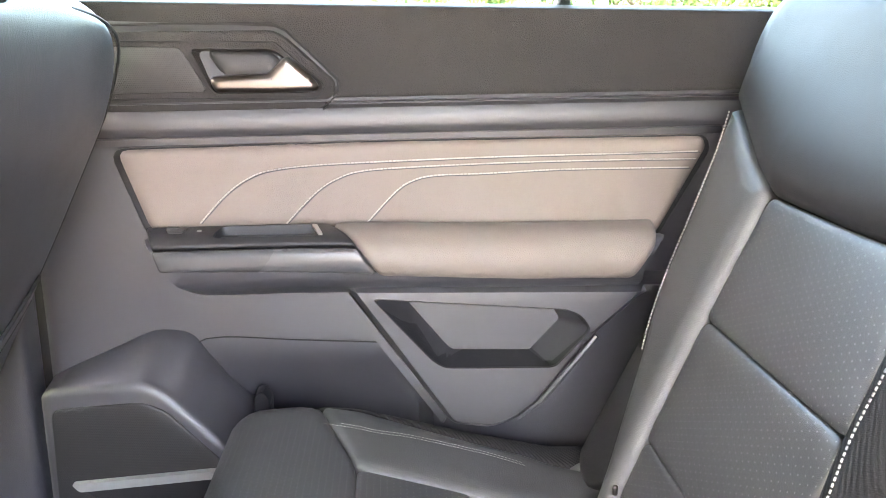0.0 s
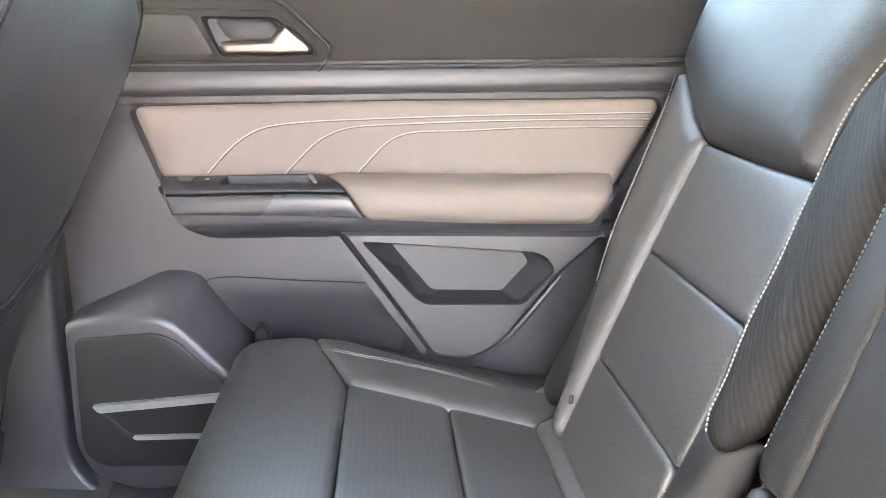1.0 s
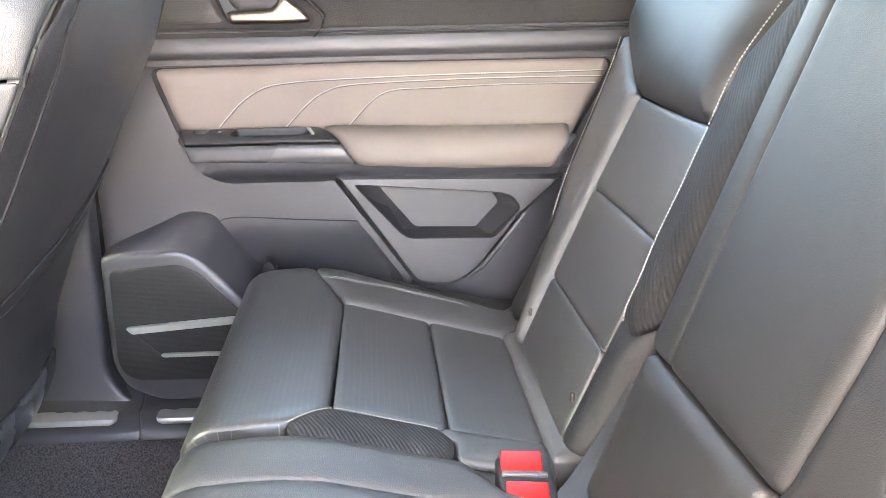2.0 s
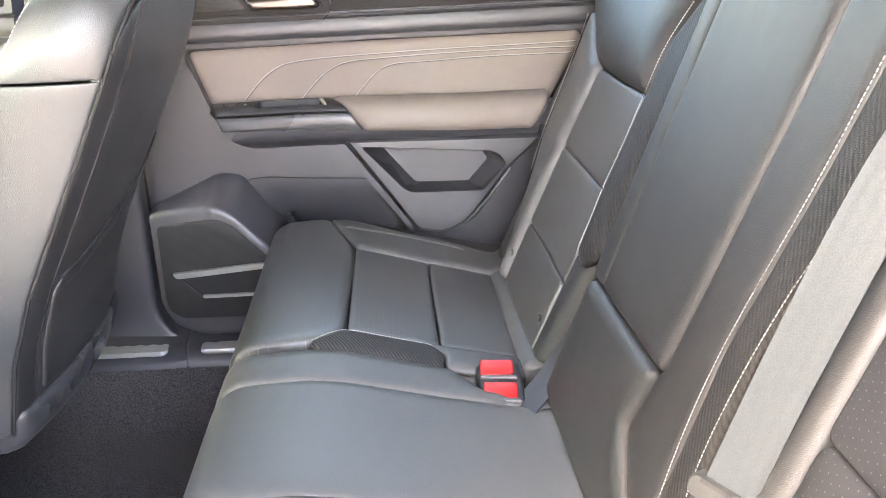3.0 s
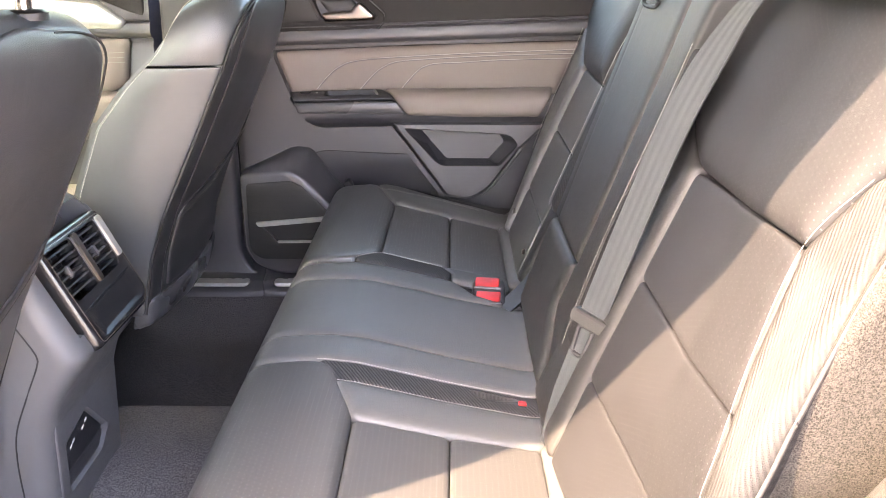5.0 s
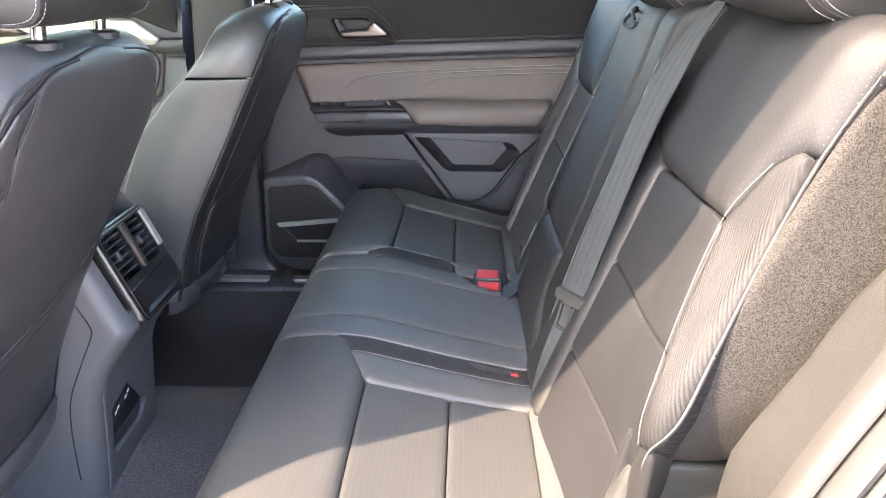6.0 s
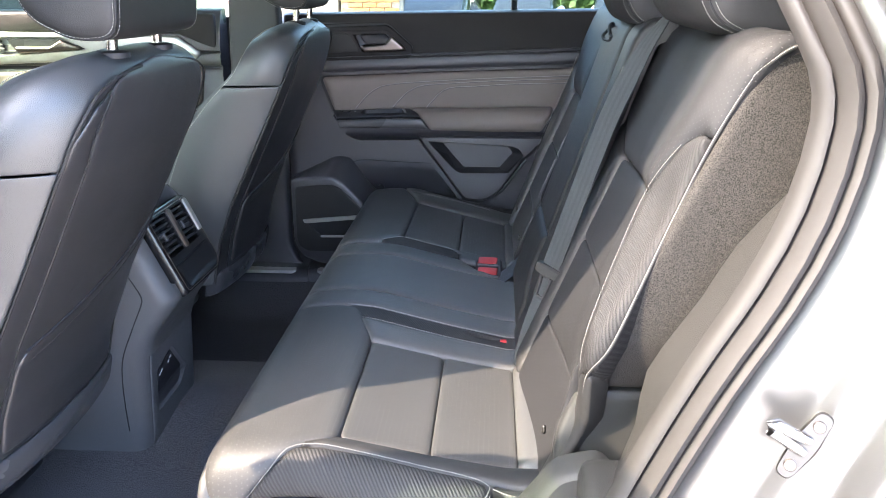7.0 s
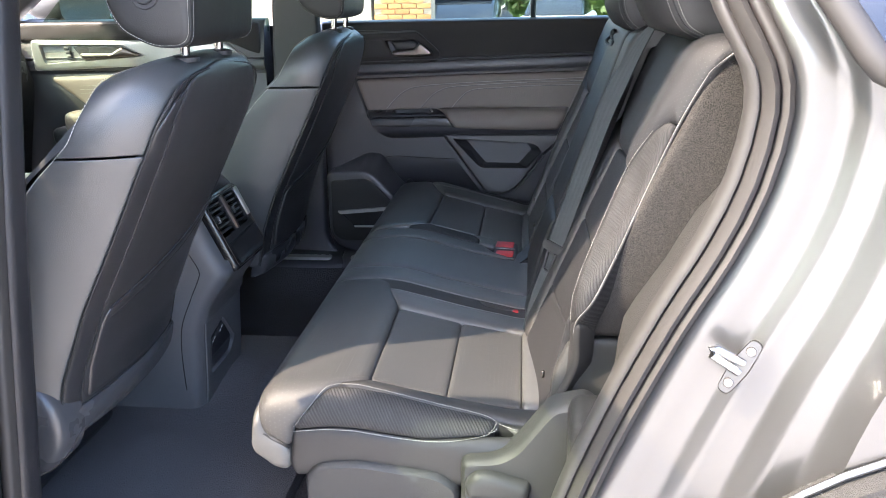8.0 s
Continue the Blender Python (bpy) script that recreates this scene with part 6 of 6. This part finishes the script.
def build_side_trim():
    rings = []
    for x, z in TRIM_EDGE:
        q, n = min(zip(SEAL, SEAL_N), key=lambda p: abs(p[0][1] - z) + (9 if p[0][0] < 0.04 else 0))
        x1, z1 = q[0] - n.x * 0.027, q[1] - n.z * 0.027
        y1 = -0.892 + tumble(z1)
        ring = [(x + 0.03, -0.775 + tumble(z), z - 0.004)]
        for s in (0, 0.04, 0.12, 0.3, 0.6, 0.85, 1.0):
            ring.append((x + (x1 - x) * s, -0.800 - 0.012 * math.sin(math.pi * s) * 1.5 + (y1 + 0.80) * s + tumble(z) * (1 - s), z + (z1 - z) * s))
        rings.append(ring)
    loft("side_trim", rings, M_SIDE, body, "grey grained plastic side trim", caps=False, closed=False, sharp=60)


build_side_trim()
rbox("lower_trim", (0.20, -0.815, 0.22), (0.16, 0.10, 0.40), M_SIDE, body, 0.02)
loft("inner_side", [[(x, -0.80 + tumble(z), z), (x + 0.5, -0.80 + tumble(z), z)] for x, z in TRIM_EDGE], M_TRIM, body, caps=False, closed=False)

# the near centre pillar with its seals
pillar = thing("center_pillar", "grey near centre pillar with black door seals", "pillar", (-0.65, -0.9, 0.0))
P_LOW, P_HIGH = Vector((-0.686, -0.915, 0.02)), Vector((-0.632, -0.755, 1.26))


def pillar_bar(name, off, size, mat, label="", r=0.008):
    rings = []
    for s in np.linspace(0, 1, 14):
        c = P_LOW.lerp(P_HIGH, s) + Vector((off[0] - 0.03 * (1 - s) ** 3, off[1], 0)) + Vector((0, -0.03 * math.sin(math.pi * s), 0))
        poly = rounded([(-size[0] / 2, -size[1] / 2), (size[0] / 2, -size[1] / 2), (size[0] / 2, size[1] / 2), (-size[0] / 2, size[1] / 2)], r)
        rings.append([(c.x + q[0], c.y + q[1], c.z) for q in poly])
    return loft(name, rings, mat, pillar, label)


pillar_bar("pillar_trim", (-0.014, 0.02), (0.075, 0.05), M_DARK, "dark plastic pillar trim", 0.015)
pillar_bar("seal", (0.016, -0.020), (0.016, 0.026), M_RUBBER, "grey rubber seal")
pillar_bar("seal", (0.001, -0.032), (0.010, 0.016), M_PIPING, "black seal groove")
pillar_bar("pillar_lip", (-0.012, -0.040), (0.010, 0.018), M_RUBBER, "grey rubber lip", 0.004)
pillar_bar("pillar_skin", (-0.062, -0.035), (0.08, 0.05), M_TRIM, "grey pillar cover", 0.01)

# the near front door, closed beside the driver
near_door = thing("front_door", "closed near front door beside the driver seat", "car door", (-1.2, -0.92, 0.0))
loft("door_panel", [[(x, y, z) for y, z in rounded([(-0.86, 0.08), (-0.855, 0.60), (-0.88, 0.80), (-0.94, 0.865), (-0.98, 0.865), (-1.02, 0.60), (-1.0, 0.05)], 0.02)] for x in np.linspace(-1.75, -0.735, 10)], M_TRIM, near_door)
FRONT_FRAME = [[(-0.835, -0.945, 0.86), (-0.735, -0.945, 0.86), (-0.69, -0.80, 1.25), (-0.74, -0.80, 1.25)], [(-1.80, -0.945, 0.86), (-1.70, -0.945, 0.86), (-1.20, -0.82, 1.20), (-1.30, -0.82, 1.20)]]
for corners in FRONT_FRAME:
    loft("window_frame", [corners, [(x, y + 0.03, z) for x, y, z in corners]], M_DARK, near_door, "black window frame")
FRONT_PANE = [(-1.70, -0.938, 0.85), (-0.85, -0.938, 0.85), (-0.83, -0.80, 1.25), (-1.22, -0.81, 1.22)]
loft("pane", [FRONT_PANE, [(x, y + 0.004, z) for x, y, z in FRONT_PANE]], M_GREEN, near_door, "green-tinted side glass")

# the rear door that belongs to this opening, swung wide open on the centre pillar's hinges
open_door = thing("rear_door", "wide open near rear door with dark trim and green-tinted glass", "car door", (-0.66, -1.005, 0.0))
SWING = radians(70)


def swung(u, v, h):
    """u out from the hinge, v the height, h towards the car's tail; the glass and its frame lean as the side does."""
    h += 0.25 * max(0.0, v - 0.88)
    return (-0.66 + u * math.cos(SWING) + h * math.sin(SWING), -1.005 - u * math.sin(SWING) + h * math.cos(SWING), v)


loft("door_panel", [[swung(u, z, 0.79 - y - 0.03) for z, y in PROFILE] + [swung(u, 0.05, -0.10), swung(u, 0.40, -0.15), swung(u, 0.86, -0.11)] for u in np.linspace(0.02, 0.98, 14)], M_TRIM, open_door, sharp=35)
pad("insert_panel", [(0.12, 0.705), (0.84, 0.73), (0.80, 0.61), (0.16, 0.605)], lambda u, v, h: swung(u, v, h + 0.036), M_TAN, open_door, 0.010, 0.016, 0.03, 0.006, r=0.012, label="tan leather door insert")
for outline in ([(0.0, 0.86), (0.03, 0.90), (0.045, 1.00), (0.07, 1.09), (0.16, 1.17), (0.20, 1.235), (0.20, 1.18), (0.14, 1.08), (0.105, 1.00), (0.09, 0.86)],
                [(0.20, 1.18), (0.70, 1.175), (0.92, 1.09), (0.97, 1.13), (0.72, 1.235), (0.30, 1.245), (0.20, 1.235)],
                [(0.90, 0.86), (0.98, 0.86), (0.972, 1.13), (0.92, 1.09)]):
    slab("window_frame", outline, lambda u, v, h: swung(u, v, h - 0.02), 0.04, M_DARK, open_door, "black window frame", r=0)
slab("pane", [(0.08, 0.85), (0.92, 0.85), (0.92, 1.10), (0.70, 1.18), (0.19, 1.19), (0.11, 1.04)], lambda u, v, h: swung(u, v, h - 0.004), 0.004, M_GREEN, open_door, "green-tinted side glass", r=0)

# ---- outside ----
ground = mesh_part("ground", [(-300, -300, -0.52), (300, -300, -0.52), (300, 300, -0.52), (-300, 300, -0.52)], [(0, 1, 2, 3)], M_BOUNCE_GROUND, None, "car park ground, made pale to bounce light into the car", kind="structure")
tagged(ground, category="ground")

lawn = mesh_part("ground_lawn", [(-90, 17.5, -0.50), (90, 17.5, -0.50), (90, 120, 0.4), (-90, 120, 0.4)], [(0, 1, 2, 3)], M_GRASS, None, "mown green lawn beyond the car park", kind="structure")
tagged(lawn, category="lawn")
building = thing("building", "pale building with a brick pier beside the car park", "building", (-1.9, 10.4, -0.52))
rbox("wall", (-4.1, 15.0, 1.5), (3.2, 5.0, 4.0), M_STONE, building, 0.02, "pale rendered wall")
pier = rbox("pier", (-1.86, 10.45, 1.2), (0.86, 0.50, 3.45), M_MORTAR, building, 0.01, "orange brick pier")
rbox("pier", (-2.50, 10.40, 1.2), (0.34, 0.50, 3.45), M_STONE, building, 0.01, "pale rendered pier")


def parked_car(x, y, turn, paint, label):
    """A small saloon or van far off: lofted body, glass house, wheels and lamps."""
    car = thing("parked_car", label, "car", (0, 0, 0), "parked cars")
    lower = []
    for px, zt, w in ((-2.2, 0.62, 0.76), (-2.1, 0.78, 0.84), (-1.2, 0.88, 0.88), (0.6, 0.90, 0.90), (1.7, 0.92, 0.88), (2.15, 0.86, 0.82), (2.25, 0.6, 0.76)):
        lower.append([(px, q[0], q[1]) for q in rounded([(-w, 0.25), (w, 0.25), (w, zt - 0.1), (w - 0.08, zt), (-w + 0.08, zt), (-w, zt - 0.1)], 0.05)])
    shell = loft("car_shell", lower, paint, car)
    house = [[(px, q[0], q[1]) for q in rounded([(-w, 0.85), (w, 0.85), (w - 0.12, zt), (-w + 0.12, zt)], 0.05)] for px, zt, w in ((-1.25, 0.90, 0.78), (-0.5, 1.36, 0.76), (0.1, 1.42, 0.76), (1.0, 1.40, 0.76), (1.75, 0.92, 0.78))]
    loft("glass_house", house, plain("car_glass", (0.02, 0.025, 0.03), 0.08), car, "dark glass")
    loft("car_roof", [[(px, q[0], q[1]) for q in rounded([(-0.62, zt), (0.62, zt), (0.58, zt + 0.03), (-0.58, zt + 0.03)], 0.02)] for px, zt in ((-0.55, 1.355), (0.1, 1.42), (1.05, 1.395))], paint, car)
    for px in (-1.35, 1.35):
        for side in (-0.80, 0.80):
            wheel = loft("wheel", [[(px + r * math.cos(a), side + o, 0.32 + r * math.sin(a)) for a in np.linspace(0, math.tau, 21)[:-1]] for r, o in ((0.26, -0.1), (0.32, -0.08), (0.32, 0.08), (0.26, 0.1))], M_RUBBER, car)
            loft("rim", [[(px + r * math.cos(a), side + o, 0.32 + r * math.sin(a)) for a in np.linspace(0, math.tau, 13)[:-1]] for r, o in ((0.20, -0.105), (0.20, 0.105))], M_SILVER, wheel)
    for side in (-0.58, 0.58):
        rbox("headlight", (-2.14, side, 0.68), (0.14, 0.30, 0.12), M_STEEL, shell, 0.03, "clear headlight")
    car.matrix_basis = pose(x, y, -0.52, 0, 0, turn)
    return car


parked_car(-1.25, 14.6, 84, plain("dark_grey_car", (0.07, 0.075, 0.08), 0.3, 0.5), "dark grey saloon parked outside")
parked_car(0.75, 19.5, 82, M_WHITE, "white saloon parked outside")
parked_car(3.2, 19.5, 82, M_WHITE, "white saloon parked outside")
parked_car(6.0, 19.8, 82, plain("silver_car", (0.42, 0.42, 0.44), 0.3, 0.5), "silver saloon parked outside")
parked_car(-8.9, 13.4, 100, M_WHITE, "white saloon parked outside")
parked_car(-11.6, 13.8, 100, plain("blue_car", (0.08, 0.14, 0.24), 0.3, 0.4), "blue saloon parked outside")


def build_hedge():
    """A long clipped hedge of loose leaves on short stems, closing the far side of the car park."""
    rnd = random.Random(11)
    h = thing("hedge", "dense dark green hedge along the car park", "hedge", (0, 24.0, -0.5), kind="stuff")
    verts, faces = [], []
    for _ in range(26000):
        x = rnd.uniform(-34, 26)
        top = 2.5 + 0.5 * math.sin(x * 0.9) + 0.3 * math.sin(x * 2.3 + 1)
        c = Vector((x, 24.0 + rnd.uniform(-0.7, 0.7), -0.5 + top * rnd.random() ** 0.8))
        n = Vector((rnd.gauss(0, 1), rnd.gauss(-0.6, 1), rnd.gauss(0.4, 1))).normalized()
        a = n.orthogonal().normalized() * rnd.uniform(0.09, 0.19)
        b = n.cross(a) * 0.6
        k = len(verts)
        verts += [tuple(c - a), tuple(c + b), tuple(c + a), tuple(c - b)]
        faces.append((k, k + 1, k + 2, k + 3))
    mesh_part("leaves", verts, faces, M_LEAF, h, sharp=180, kind="stuff")
    rings = []
    for x in np.linspace(-34, 26, 60):
        z = 1.7 + 0.4 * math.sin(x * 0.9)
        rings.append([(x, 23.7, -0.5), (x, 23.75, z), (x, 24.25, z), (x, 24.3, -0.5)])
    loft("core", rings, M_GRASS, h)


build_hedge()


def tree(x, y, height, spread, seed):
    rnd = random.Random(seed)
    t = thing("tree", "leafy green tree beyond the car park", "tree", (x, y, -0.52), "trees")
    rings = []
    for s in np.linspace(0, 1, 8):
        r = 0.16 * (1 - 0.75 * s) + 0.08 * max(0, 0.15 - s)
        rings.append([(x + 0.2 * math.sin(s * 2 + seed) + r * math.cos(a), y + r * math.sin(a), -0.52 + s * height * 0.75) for a in np.linspace(0, math.tau, 9)[:-1]])
    trunk = loft("trunk", rings, M_BARK, t)
    for k in range(6):
        a = k * 1.1 + seed
        h0 = -0.52 + height * (0.3 + 0.06 * k)
        tube("limb", [(x, y, h0), (x + 0.4 * spread * math.cos(a), y + 0.4 * spread * math.sin(a), h0 + 0.8), (x + 0.8 * spread * math.cos(a), y + 0.8 * spread * math.sin(a), h0 + 1.3)], 0.05, M_BARK, trunk, n=6)
    verts, faces = [], []
    blobs = [(rnd.uniform(-1, 1) * spread * 0.7, rnd.uniform(-1, 1) * spread * 0.7, height * rnd.uniform(0.18, 0.95), spread * rnd.uniform(0.3, 0.55)) for _ in range(16)]
    for bx, by, bz, br in blobs:
        for _ in range(420):
            d = Vector((rnd.gauss(0, 1), rnd.gauss(0, 1), rnd.gauss(0, 0.8))).normalized() * br * rnd.uniform(0.55, 1.05)
            c = Vector((x + bx, y + by, -0.52 + max(0.5, bz))) + d
            n = Vector((rnd.gauss(0, 1), rnd.gauss(0, 1), rnd.gauss(0, 1))).normalized()
            a = n.orthogonal().normalized() * rnd.uniform(0.06, 0.12)
            b = n.cross(a) * 0.55
            k = len(verts)
            verts += [tuple(c - a), tuple(c + b), tuple(c + a), tuple(c - b)]
            faces.append((k, k + 1, k + 2, k + 3))
    mesh_part("crown", verts, faces, M_LEAF, t, sharp=180, kind="stuff")


for k, (x, y, h, s) in enumerate(((2.5, 24, 6.0, 3.2), (7.5, 25, 6.5, 3.4), (12, 26, 6, 3.2), (-2.0, 27, 7, 3.6), (-14, 21, 6.5, 3.4), (-19, 22, 7, 3.6), (-24, 23, 6.0, 3.4), (18, 27, 7, 3.6))):
    tree(x, y, h, s, k)

# bricks of the pier
brick_mesh = None
for row in range(44):
    z = -0.48 + 0.078 * row
    for k in range(4):
        x = -2.29 + 0.215 * (k + (0.5 if row % 2 else 0.0)) + 0.105
        if x + 0.1 > -1.42:
            continue
        if brick_mesh is None:
            ob = rbox("brick", (0, 0, 0), (0.203, 0.04, 0.066), M_BRICK, pier, 0.004)
            ob.data.transform(Matrix.Translation(Vector((-1.9, 10.4, -0.52))))
            brick_mesh = ob.data
        else:
            ob = new("brick", brick_mesh)
            ob.parent = pier
        ob.location = Vector((x, 10.190 + 0.002 * math.sin(row * 3 + k), z)) - Vector((-1.9, 10.4, -0.52))
